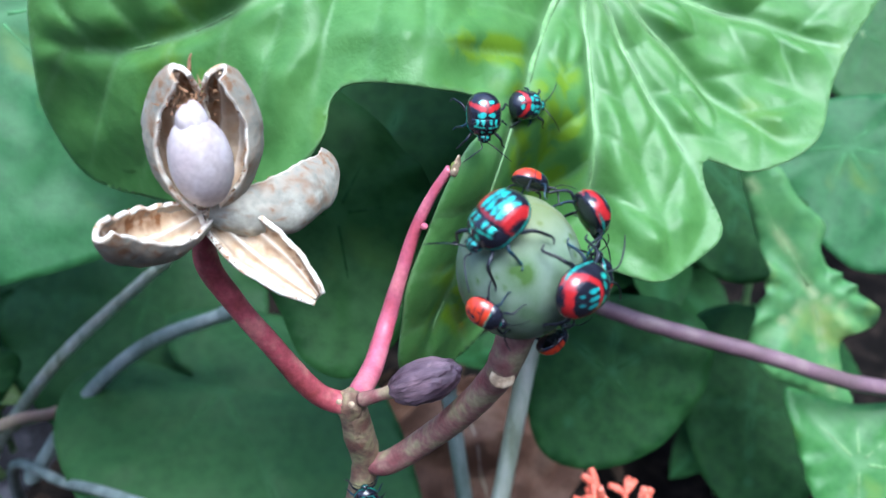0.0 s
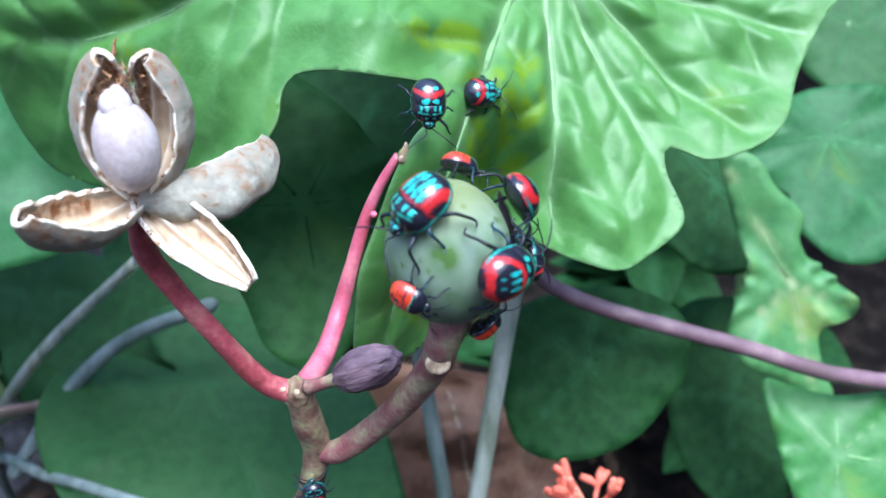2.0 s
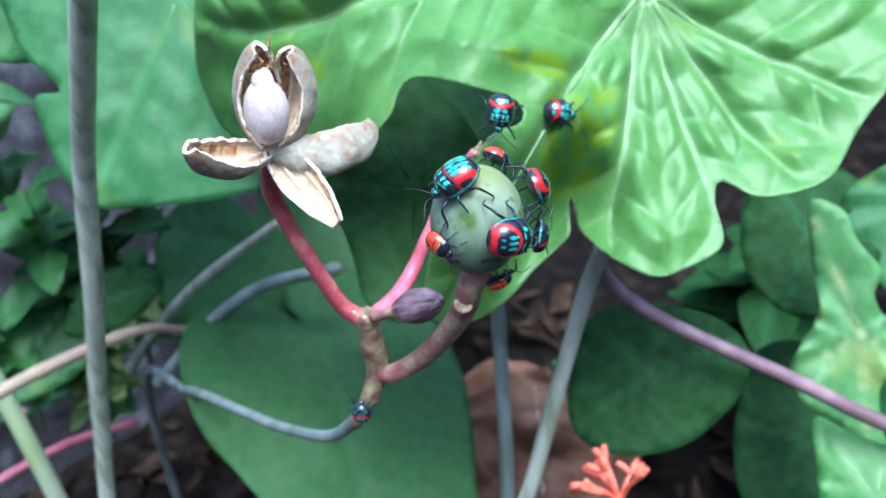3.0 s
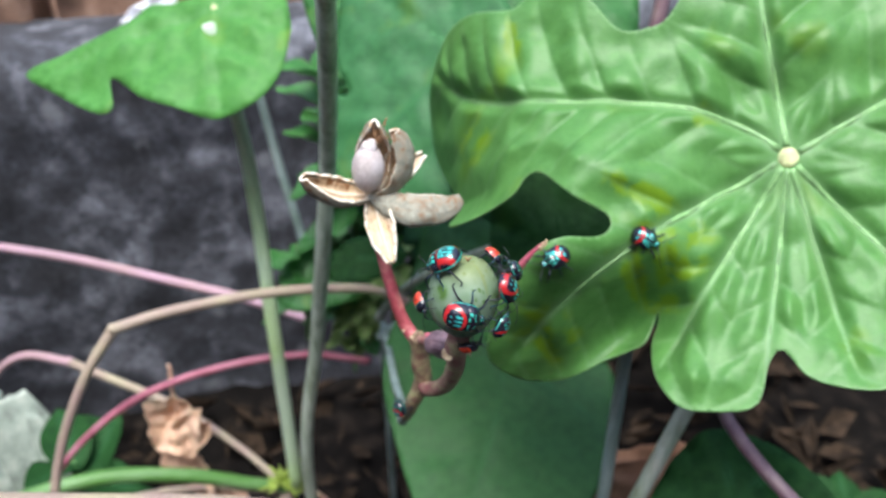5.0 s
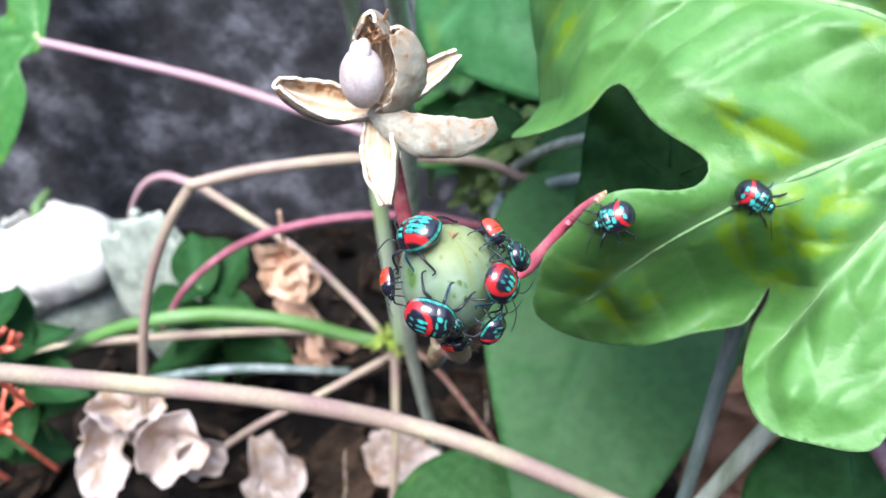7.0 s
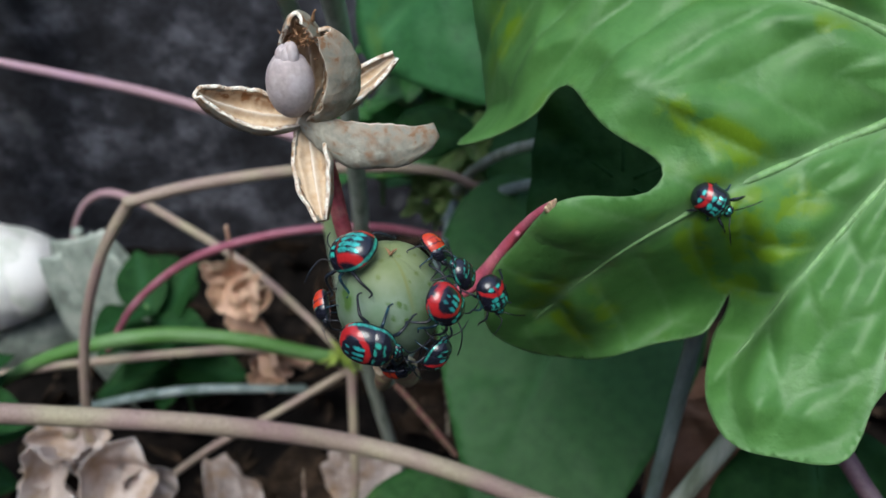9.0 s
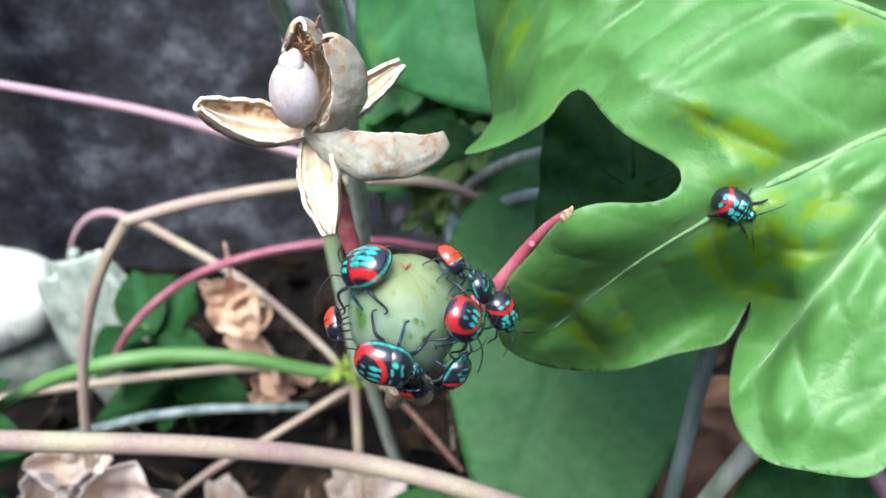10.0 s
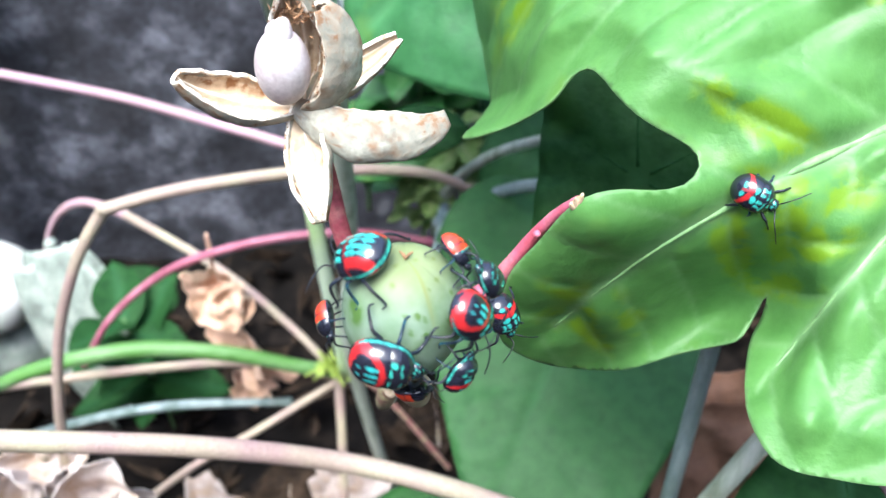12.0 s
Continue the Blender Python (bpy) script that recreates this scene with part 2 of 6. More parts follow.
GREY_STEM = mat("grey_green_stalk", (0.45, 0.52, 0.42), 0.5, scale=170, dark=(0.26, 0.31, 0.22), light=(0.58, 0.63, 0.55), bump=0.4, stretch=(1, 1, 0.12))
BLUE_STEM = mat("blue_grey_stalk", (0.20, 0.26, 0.25), 0.55, scale=90, dark=(0.12, 0.17, 0.15), light=(0.31, 0.37, 0.36), bump=0.3, stretch=(1, 1, 0.2))
ROSE_STEM = mat("rose_stalk", (0.44, 0.28, 0.33), 0.5, scale=14, dark=(0.41, 0.27, 0.29), light=(0.46, 0.29, 0.39), amount=0.4)
DEEP_ROSE = mat("deep_rose_stalk", (0.36, 0.11, 0.16), 0.5, scale=40, light=(0.46, 0.19, 0.25))
TAN_STEM = mat("tan_stalk", (0.345, 0.270, 0.215), 0.6, scale=30, dark=(0.32, 0.215, 0.205), light=(0.39, 0.345, 0.235), bump=0.25, grain=0.5)
PALE_STEM = mat("pale_green_stalk", (0.47, 0.60, 0.40), 0.5, scale=14, dark=(0.40, 0.58, 0.22), light=(0.54, 0.62, 0.52), bump=0.2, stretch=(1, 1, 0.3))
PURPLE_STEM = mat("purple_stalk", (0.20, 0.12, 0.15), 0.5, scale=60, dark=(0.14, 0.09, 0.10), light=(0.30, 0.22, 0.22))
DRY = mat("dry_leaf", (0.72, 0.48, 0.35), 0.8, scale=50, fine=500, dark=(0.54, 0.35, 0.22), light=(0.68, 0.51, 0.36), bump=0.5, trans=0.15)
LITTER = mat("brown_litter", (0.145, 0.073, 0.043), 0.85, scale=40, fine=400, dark=(0.10, 0.05, 0.03), light=(0.21, 0.125, 0.08), bump=0.6)
DARK_LITTER = mat("dark_litter", (0.030, 0.020, 0.013), 0.9, scale=60, fine=500, dark=(0.012, 0.008, 0.006), light=(0.055, 0.036, 0.024), bump=0.6, spec=0.15)
CREAM_DRY = mat("cream_dry_petal", (0.64, 0.55, 0.50), 0.75, scale=60, fine=500, dark=(0.44, 0.31, 0.20), light=(0.72, 0.64, 0.60), bump=0.4, trans=0.15)
PALE_DRY = mat("pale_dry_petal", (0.37, 0.30, 0.265), 0.8, scale=60, fine=500, dark=(0.33, 0.22, 0.14), light=(0.60, 0.52, 0.48), bump=0.5, trans=0.15)
WHITE = mat("white_petal", (0.88, 0.88, 0.85), 0.55, scale=30, fine=400, dark=(0.62, 0.68, 0.58), light=(0.86, 0.86, 0.84), bump=0.2, trans=0.2)
GREY_PETAL = mat("greyed_petal", (0.36, 0.42, 0.36), 0.6, scale=50, fine=400, light=(0.52, 0.57, 0.50), bump=0.3, trans=0.2)
CORAL = mat("coral_flower", (0.82, 0.17, 0.10), 0.5, scale=200, light=(0.88, 0.30, 0.20), trans=0.1)
WALL = mat("weathered_concrete", (0.045, 0.047, 0.058), 0.85, scale=22, fine=150, dark=(0.013, 0.013, 0.016), light=(0.20, 0.205, 0.24), bump=1.0, amount=0.75, grain=1.0)
def lichen(m, scale, size, colour):
    """Scattered pale round spots on a surface."""
    n, l = m.node_tree.nodes, m.node_tree.links
    b = n["Principled BSDF"]
    old = b.inputs["Base Color"].links[0].from_socket
    tc, nz, ad, vo, mr, mx = (n.new("ShaderNode" + k) for k in ("TexCoord", "TexNoise", "VectorMath", "TexVoronoi", "MapRange", "Mix"))
    nz.inputs["Scale"].default_value, nz.inputs["Detail"].default_value = scale * 3, 3
    ad.operation = "MULTIPLY_ADD"
    ad.inputs[1].default_value = (0.35 / scale,) * 3
    l.new(tc.outputs["Object"], nz.inputs[0])
    l.new(nz.outputs["Color"], ad.inputs[0])
    l.new(tc.outputs["Object"], ad.inputs[2])
    vo.inputs["Scale"].default_value = scale
    l.new(ad.outputs[0], vo.inputs[0])
    mr.inputs[1].default_value, mr.inputs[2].default_value = size, size * 0.6
    mr.inputs[4].default_value = 0.6
    l.new(vo.outputs["Distance"], mr.inputs[0])
    mx.data_type = "RGBA"
    l.new(mr.outputs[0], mx.inputs[0])
    l.new(old, mx.inputs[6])
    mx.inputs[7].default_value = (*colour, 1)
    l.new(mx.outputs[2], b.inputs["Base Color"])


lichen(WALL, 16, 0.20, (0.17, 0.175, 0.19))
# soil nearly black: the plants' occlusion is put into its colour
SOIL = mat("shaded_soil", (0.006, 0.005, 0.0045), 0.97, spec=0.1, scale=40, fine=300, light=(0.02, 0.015, 0.012), bump=1.0, grain=0.8)
BRICK = mat("brown_brick", (0.27, 0.155, 0.105), 0.85, scale=40, fine=300, light=(0.38, 0.24, 0.17), bump=0.6)
PLASTIC = mat("white_scrap", (0.68, 0.68, 0.74), 0.4, scale=60)
SHELL = bug_mat()
CHITIN = mat("bug_chitin", (0.005, 0.006, 0.010), 0.40, scale=800, light=(0.012, 0.02, 0.035), bump=0.1)
CHITIN_BLUE = mat("bug_leg_blue", (0.012, 0.03, 0.05), 0.32, metal=0.2, scale=900, light=(0.02, 0.10, 0.14), amount=0.5)


# ---- building ----
def part(name, mesh, material, parent=None, label="", smooth=True):
    """One mesh object under a thing or a part."""
    if isinstance(mesh, bmesh.types.BMesh):
        data = bpy.data.meshes.new(name)
        mesh.to_mesh(data)
        mesh.free()
    else:
        data = mesh
    if material and not data.materials:
        data.materials.append(material)
    if smooth:
        data.polygons.foreach_set("use_smooth", [True] * len(data.polygons))
    ob = new(name, data)
    if parent:
        ob.parent = parent
    return tagged(ob, label)


def thing(name, label, category, group="", at=(0, 0, 0), kind=""):
    ob = new(name)
    ob.location = at
    ob.empty_display_size = 0.01
    return tagged(ob, label, category, group, kind)


def grid_mesh(name, verts, nu, nv, close_v=False, layers=(), caps=False):
    """A mesh from nu rings of nv points."""
    faces = []
    for i in range(nu - 1):
        for j in range(nv if close_v else nv - 1):
            k = (j + 1) % nv
            faces.append((i * nv + j, i * nv + k, (i + 1) * nv + k, (i + 1) * nv + j))
    if caps:
        faces.append(tuple(reversed(range(nv))))
        faces.append(tuple((nu - 1) * nv + j for j in range(nv)))
    me = bpy.data.meshes.new(name)
    me.from_pydata([tuple(map(float, v)) for v in verts], [], faces)
    for key, values in layers:
        values = np.asarray(values, dtype=np.float32)
        if values.ndim == 1:
            me.attributes.new(key, "FLOAT", "POINT").data.foreach_set("value", values)
        else:
            rgba = np.ones((len(values), 4), dtype=np.float32)
            rgba[:, :3] = values
            me.attributes.new(key, "FLOAT_COLOR", "POINT").data.foreach_set("color", rgba.ravel())
    return me


def spline(points, steps):
    """Points along a smooth curve through the given ones."""
    p = np.array(points, dtype=float)
    q = np.vstack([2 * p[0] - p[1], p, 2 * p[-1] - p[-2]])
    out = []
    for i in range(1, len(q) - 2):
        a, b, c, d = q[i - 1:i + 3]
        for t in np.linspace(0, 1, steps, endpoint=False):
            out.append(0.5 * (2 * b + (c - a) * t + (2 * a - 5 * b + 4 * c - d) * t * t + (3 * b - a - 3 * c + d) * t ** 3))
    out.append(p[-1])
    return np.array(out)


def tube(name, points, radii, steps=8, sides=12, rough=0.0, ends=True):
    """A round stalk through the points, with its radius at each."""
    pts = spline(points, steps)
    r = np.interp(np.linspace(0, 1, len(pts)), np.linspace(0, 1, len(radii)), radii)
    tang = np.gradient(pts, axis=0)
    tang /= np.linalg.norm(tang, axis=1)[:, None]
    side = np.cross(tang[0], (0.3, 0.9, 0.2))
    verts = []
    for i, (p, t) in enumerate(zip(pts, tang)):
        side = side - t * (side @ t)
        side /= np.linalg.norm(side)
        up = np.cross(t, side)
        for j in range(sides):
            a = 2 * math.pi * j / sides
            k = r[i]
            if rough:
                k *= 1 + rough * noise.noise(Vector(p * 300) + Vector((math.cos(a), math.sin(a), 0)) * 0.8)
            verts.append(p + k * (math.cos(a) * side + math.sin(a) * up))
    return grid_mesh(name, verts, len(pts), sides, True, caps=ends)


def ball(name, rx, ry, rz, nu=14, nv=18, fn=None):
    verts = []
    for i in range(nu):
        th = math.pi * (i + 0.02) / (nu - 0.96)
        for j in range(nv):
            ph = 2 * math.pi * j / nv
            v = Vector((math.sin(th) * math.cos(ph), math.sin(th) * math.sin(ph), math.cos(th)))
            k = fn(v, th, ph) if fn else 1
            verts.append((v.x * rx * k, v.y * ry * k, v.z * rz * k))
    return grid_mesh(name, verts, nu, nv, True, caps=True)


def axes(x, z, at=(0, 0, 0)):
    """A pose whose x axis lies along x, its z axis near z."""
    x = Vector(x).normalized()
    y = Vector(z).cross(x).normalized()
    z = x.cross(y)
    m = Matrix((x, y, z)).transposed().to_4x4()
    m.translation = at
    return m


# ---- leaves ----
def blade(name, outline, veins, height, grain=0.0022, spokes=240, pucker=0.0012, pitch=0.012, wave=0.0, waves=9, width=0.0011, lime=(), rib=0.12, seed=0.0, margin=0.0, curl=(), fine=0.0011, crease=1.1):
    """A lobed blade round its hub: outline as angle and radius, veins as angle, length and bend. Returns the mesh and its surface."""
    ang = np.array([radians(a) for a, _ in outline])
    rad = np.array([r for _, r in outline])
    loop = np.stack([rad * np.cos(ang), rad * np.sin(ang)], 1)
    dense = spline(np.vstack([loop[-2:], loop, loop[:3]]), 10)[20:-20]
    step = np.concatenate([[0], np.cumsum(np.linalg.norm(np.diff(np.vstack([dense, dense[:1]]), axis=0), axis=1))])
    s = np.linspace(0, step[-1], spokes, endpoint=False)
    ext = np.vstack([dense, dense[:1]])
    edge = np.stack([np.interp(s, step, ext[:, k]) for k in (0, 1)], 1)

    def surface(x, y):
        rr, th = np.hypot(x, y), np.arctan2(y, x)
        rim = np.sqrt(np.min((x[:, None] - edge[None, :, 0]) ** 2 + (y[:, None] - edge[None, :, 1]) ** 2, axis=1))
        best, second, vein, bumpy = np.full(len(x), 9.0), np.full(len(x), 9.0), np.zeros(len(x)), np.zeros(len(x))
        feather = np.zeros(len(x))
        wob = np.array([noise.noise(Vector((float(a) * 30, float(b) * 30, seed))) for a, b in zip(x, y)])
        for k, (a, length, bend) in enumerate(veins):
            turn = radians(a) + bend[0] * rr / 0.1 + bend[1] * (rr / 0.1) ** 2
            along, off = rr * np.cos(th - turn), rr * np.sin(th - turn)
            off = np.where(along < 0, 9.0, off)
            d = np.abs(off)
            line = np.exp(-(d / (width * np.clip(1.25 - along / length, 0.2, 1))) ** 2) * (along < length)
            phase = (along - 0.75 * d + 5.0 * d * d) / pitch + 0.37 * k + 0.25 * np.sign(off) + 0.12 * wob
            cell = np.floor(phase)
            f = phase - cell
            side = np.exp(-((phase - np.round(phase)) * pitch / fine) ** 2) * rib * np.exp(-d / 0.035)
            tall = 0.75 + 0.5 * np.sin(cell * 2.399 + 1.7 * k + np.sign(off))
            bump = np.sin(math.pi * f) ** crease * tall * np.clip(d / 0.006, 0, 1) * (0.35 + 0.65 * np.exp(-d / 0.03)) - 0.8 * np.exp(-(d / 0.003) ** 2)
            near = d < best
            second = np.where(near, best, np.minimum(second, d))
            best = np.where(near, d, best)
            bumpy = np.where(near, bump, bumpy)
            feather = np.where(near, 0.62 + 0.55 * np.cos(2 * math.pi * f) + 0.5 * np.exp(-d / 0.004), feather)
            vein = np.maximum(np.where(near, side * np.clip(rr / 0.02, 0, 1), np.minimum(vein, 1)), line)
        fade = np.clip(rim / 0.012, 0, 1) * np.clip(rr / 0.02, 0, 1)
        bumpy = bumpy * np.clip((second - best) / 0.009, 0, 1)
        z = height(x, y) + pucker * bumpy * fade + 1.2 * pucker * wob * np.clip(rr / 0.03, 0, 1)
        big = np.array([noise.noise(Vector((float(a) * 62, float(b) * 62, seed + 7))) for a, b in zip(x, y)])
        z = z + 1.3 * pucker * big * fade
        vein = np.maximum(vein, margin * np.exp(-(rim / 0.0007) ** 2))
        for cx, cy, cr, up in curl:
            z = z + up * np.exp(-(rim / 0.006) ** 2) * np.exp(-((x - cx) ** 2 + (y - cy) ** 2) / cr ** 2)
        if wave:
            z = z + wave * np.sin(waves * th + 3 * np.sin(2 * th) + seed) * np.exp(-(rim / 0.012) ** 1.5)
        return z, vein, feather

    lo, hi = edge.min(0), edge.max(0)
    gx, gy = np.meshgrid(np.arange(lo[0], hi[0], grain), np.arange(lo[1], hi[1], grain * 0.866))
    gx = gx + (np.arange(len(gy))[:, None] % 2) * grain / 2
    pts = np.stack([gx.ravel(), gy.ravel()], 1)
    inside = np.zeros(len(pts), dtype=bool)
    q = np.roll(edge, -1, axis=0)
    for (x0, y0), (x1, y1) in zip(edge, q):
        hit = (y0 > pts[:, 1]) != (y1 > pts[:, 1])
        inside ^= hit & (pts[:, 0] < (x1 - x0) * (pts[:, 1] - y0) / (y1 - y0 + 1e-15) + x0)
    pts = pts[inside]
    gap = np.sqrt(np.min((pts[:, None, 0] - edge[None, :, 0]) ** 2 + (pts[:, None, 1] - edge[None, :, 1]) ** 2, axis=1))
    pts = pts[gap > grain * 0.55]
    every = [Vector(map(float, p)) for p in np.vstack([edge, pts])]
    n = len(edge)
    flat, _, faces, *_ = delaunay_2d_cdt(every, [(k, (k + 1) % n) for k in range(n)], [], 1, 1e-7)
    x, y = np.array([v.x for v in flat]), np.array([v.y for v in flat])
    z, vein, feather = surface(x, y)
    glow = np.zeros(len(x))
    for px, py, pr in lime:
        glow += np.exp(-((x - px) ** 2 + (y - py) ** 2) / pr ** 2)
    glow = np.clip(glow * 1.15, 0, 1.3) * np.clip(feather, 0.15, 1.2)
    me = bpy.data.meshes.new(name)
    me.from_pydata(np.stack([x, y, z], 1).tolist(), [], faces)
    for key, values in (("vein", vein), ("lime", glow)):
        me.attributes.new(key, "FLOAT", "POINT").data.foreach_set("value", values.astype(np.float32))
    return me, surface


def leaf(label, m, outline, veins, height, material, petiole=None, petiole_mat=None, thick=0.0006, hub=0.0, group="leaves", rib_mat=None, rib_size=0.0008, **kw):
    """A leaf at the pose m of its hub, with its stalk in world places."""
    ob = thing("leaf", label, "leaf", group)
    ob.matrix_world = m
    mesh, surface = blade("blade", outline, veins, height, **kw)
    bl = part("blade", mesh, material, ob)
    so = bl.modifiers.new("thickness", "SOLIDIFY")
    so.thickness, so.offset = thick, -1
    for a, length, bend in veins:
        r = np.linspace(0.004, length, 14)
        th = radians(a) + bend[0] * r / 0.1 + bend[1] * (r / 0.1) ** 2
        x, y = r * np.cos(th), r * np.sin(th)
        z = surface(x, y)[0]
        part("vein", tube("vein", np.stack([x, y, z - rib_size * 0.25], 1), (rib_size, rib_size * 0.72, rib_size * 0.42, rib_size * 0.15), 3, 8), rib_mat or RIB, ob)
    if hub:
        h = part("hub", ball("hub", hub, hub, hub * 0.35), HUB, ob, "pale yellow hub of the veins")
        h.location = (0, 0, float(height(np.array([0.0]), np.array([0.0]))[0]) + hub * 0.1)
    if petiole:
        pts, radii = petiole
        inv = m.inverted()
        part("petiole", tube("petiole", [inv @ Vector(p) for p in pts], radii), petiole_mat or GREEN_STEM, ob)
    return ob


def bowl(depth, lift=0.0, ridge=0.0):
    return lambda x, y: -depth * (x * x + y * y) / 0.01 + lift * x + ridge * np.abs(y)


def frame_of(n, at, up=(0, 0, 1)):
    """The pose with its z along n and its y up the slope."""
    z = Vector(n).normalized()
    y = (Vector(up) - z * z.dot(Vector(up))).normalized()
    m = Matrix((y.cross(z), y, z)).transposed().to_4x4()
    m.translation = at
    return m


def lobed(r, lobes=5, depth=0.35, tail=0.5, jitter=0.06, seed=1, start=90):
    """Outline and veins of a palmate leaf."""
    rnd = random.Random(seed)
    out, veins = [], []
    for k in range(lobes):
        a = start + (k - (lobes - 1) / 2) * (300 / lobes)
        length = r * (1 - 0.25 * abs(k - (lobes - 1) / 2) / lobes) * (1 + rnd.uniform(-jitter, jitter))
        veins.append((a, length * 0.96, (rnd.uniform(-0.1, 0.1), 0.0)))
        h = 150 / lobes
        out += [(a - h * 0.72, length * 0.8), (a - h * 0.3, length * 0.95), (a, length), (a + h * 0.3, length * 0.95), (a + h * 0.72, length * 0.8)]
        if k < lobes - 1:
            out.append((a + h, length * (1 - depth)))
    out.append((start + 180, r * tail))
    return out, veins


# the large leaf that carries the two walkers
MAIN = Matrix(((0.8585, 0.0, -0.5128, 0.1347), (-0.3726, 0.687, -0.6238, 0.0483), (0.3523, 0.7266, 0.5898, 0.4048), (0, 0, 0, 1)))


# bulges that turn the lobe beside the fruit on edge
CURL = [(-0.091, -0.044, 0.0075), (-0.060, -0.043, -0.0226), (-0.103, -0.066, -0.0231), (-0.064, -0.013, -0.0270), (-0.087, -0.037, -0.0096), (-0.085, -0.020, -0.0109), (-0.081, -0.025, 0.0180), (-0.076, -0.016, 0.0262), (-0.096, -0.024, 0.0093), (-0.104, -0.031, 0.0089), (-0.117, -0.039, 0.0080), (-0.053, -0.021, 0.0141), (-0.045, -0.030, -0.0008), (-0.040, -0.050, 0.0046), (-0.055, -0.068, 0.0046), (-0.062, -0.085, -0.0009), (-0.085, 0.005, 0.0005), (-0.056, 0.001, 0.0145), (-0.050, 0.000, -0.0083), (-0.100, 0.020, -0.0002), (-0.125, 0.010, -0.0000), (-0.120, -0.080, -0.0295), (-0.080, -0.056, -0.0212)]


# how far the end of the upper lobe hangs down, by angle
DROOP = ((181.5, 184, 187, 191, 195, 199, 205, 209, 215, 224), (0, 0.030, 0.054, 0.054, 0.053, 0.046, 0.035, 0.024, 0.017, 0))


def main_height(x, y):
    x, y = np.clip(x, -0.16, 0.09), np.clip(y, -0.11, 0.14)
    hump = np.exp(-((x + 0.07) ** 2 + (y + 0.005) ** 2) / 0.035 ** 2) - 0.0179
    lobe = 0.0
    for cx, cy, k in CURL:
        lobe = lobe + k * np.exp(-((x - cx) ** 2 + (y - cy) ** 2) / 0.018 ** 2)
    th, r = np.degrees(np.arctan2(y, x)), np.hypot(x, y)
    th = np.where(th > 0, th - 360, th)
    lobe = lobe - np.interp(-th, DROOP[0], DROOP[1]) * np.clip((r - 0.10) / 0.06, 0, 2) ** 1.5
    return -0.17375 * x + 0.10844 * y + 0.052191 * x * x - 0.52455 * x * y + 1.5326 * y * y + 6.1851 * x ** 3 - 13.096 * x * x * y + 4.433 * x * y * y - 15.396 * y ** 3 + 0.02179 * hump + lobe


MAIN_EDGE = [(-20, 0.078), (-32, 0.092), (-44, 0.097), (-58, 0.088), (-68, 0.086), (-80, 0.0875), (-90, 0.084), (-98, 0.079), (-102, 0.0725), (-105, 0.070), (-107.6, 0.076),
             (-109.5, 0.0905), (-119, 0.0965), (-124, 0.098), (-128.2, 0.0958), (-132.4, 0.0922), (-137.6, 0.0853), (-139.6, 0.079), (-141.6, 0.0745),
             (-142.0, 0.0752), (-140.6, 0.081), (-139.6, 0.087), (-141.2, 0.093), (-143.8, 0.102), (-147.1, 0.1197), (-151.3, 0.131), (-155.2, 0.134), (-158.0, 0.1315),
             (-160.3, 0.1225), (-162.8, 0.1135), (-164.6, 0.1010), (-166.3, 0.092), (-167.2, 0.0843), (-166.9, 0.0783), (-165.0, 0.0719), (-165.0, 0.0675), (-167.8, 0.0645), (-171.8, 0.0655),
             (-178, 0.073), (-183, 0.079), (-186, 0.083), (-188, 0.088), (-187, 0.093), (-184, 0.098), (-182.5, 0.106),
             (-181.5, 0.118), (-181.6, 0.1312), (-184, 0.1325), (-187, 0.1353), (-191, 0.1424), (-195.2, 0.153), (-199, 0.1600), (-205, 0.1625), (-209, 0.159), (-215, 0.1545),
             (-220, 0.141), (-223.5, 0.122), (-228, 0.118), (-232.7, 0.111), (-233.7, 0.096), (-232, 0.077), (-238, 0.069),
             (-243, 0.067), (-250, 0.070), (-256, 0.078), (-259, 0.088), (-262, 0.105), (-268, 0.128), (-280, 0.135),
             (-292, 0.122), (-300, 0.09), (-306, 0.075), (-312, 0.08), (-320, 0.1), (-330, 0.115), (-342, 0.112), (-352, 0.085)]
MAIN_VEINS = [(-59, 0.085, (0, 0)), (-87, 0.072, (0, 0)), (-108, 0.083, (0, 0)), (-132, 0.09, (0, 0)), (-164, 0.120, (0.16, -0.03)), (121.5, 0.143, (1.025, -0.458)), (86.6, 0.125, (0, 0)), (20, 0.1, (0, 0))]

# ---- ground and wall ----
def slab(name, x0, x1, y0, y1, z0, z1, nx, nz, amp, scale):
    """A block whose front face is uneven."""
    verts = []
    for i in range(nz + 1):
        for j in range(nx + 1):
            x, z = x0 + (x1 - x0) * j / nx, z0 + (z1 - z0) * i / nz
            d = amp * noise.fractal(Vector((x, 0, z)) * scale, 1.0, 2.0, 4)
            round_off = 0.02 * max(0, (z - z1 + 0.03) / 0.03) ** 2
            verts.append((x, y0 + d + round_off, z + (0.6 * d if i == nz else 0)))
    me = grid_mesh(name, verts, nz + 1, nx + 1)
    bm = bmesh.new()
    bm.from_mesh(me)
    edge = [e for e in bm.edges if e.is_boundary and all(v.co.z > z1 - 0.04 and v.co.z > z0 + 0.01 for v in e.verts)]
    geo = bmesh.ops.extrude_edge_only(bm, edges=edge)["geom"]
    bmesh.ops.translate(bm, verts=[g for g in geo if isinstance(g, bmesh.types.BMVert)], vec=(0, y1 - y0, 0))
    bmesh.ops.recalc_face_normals(bm, faces=bm.faces)
    return bm


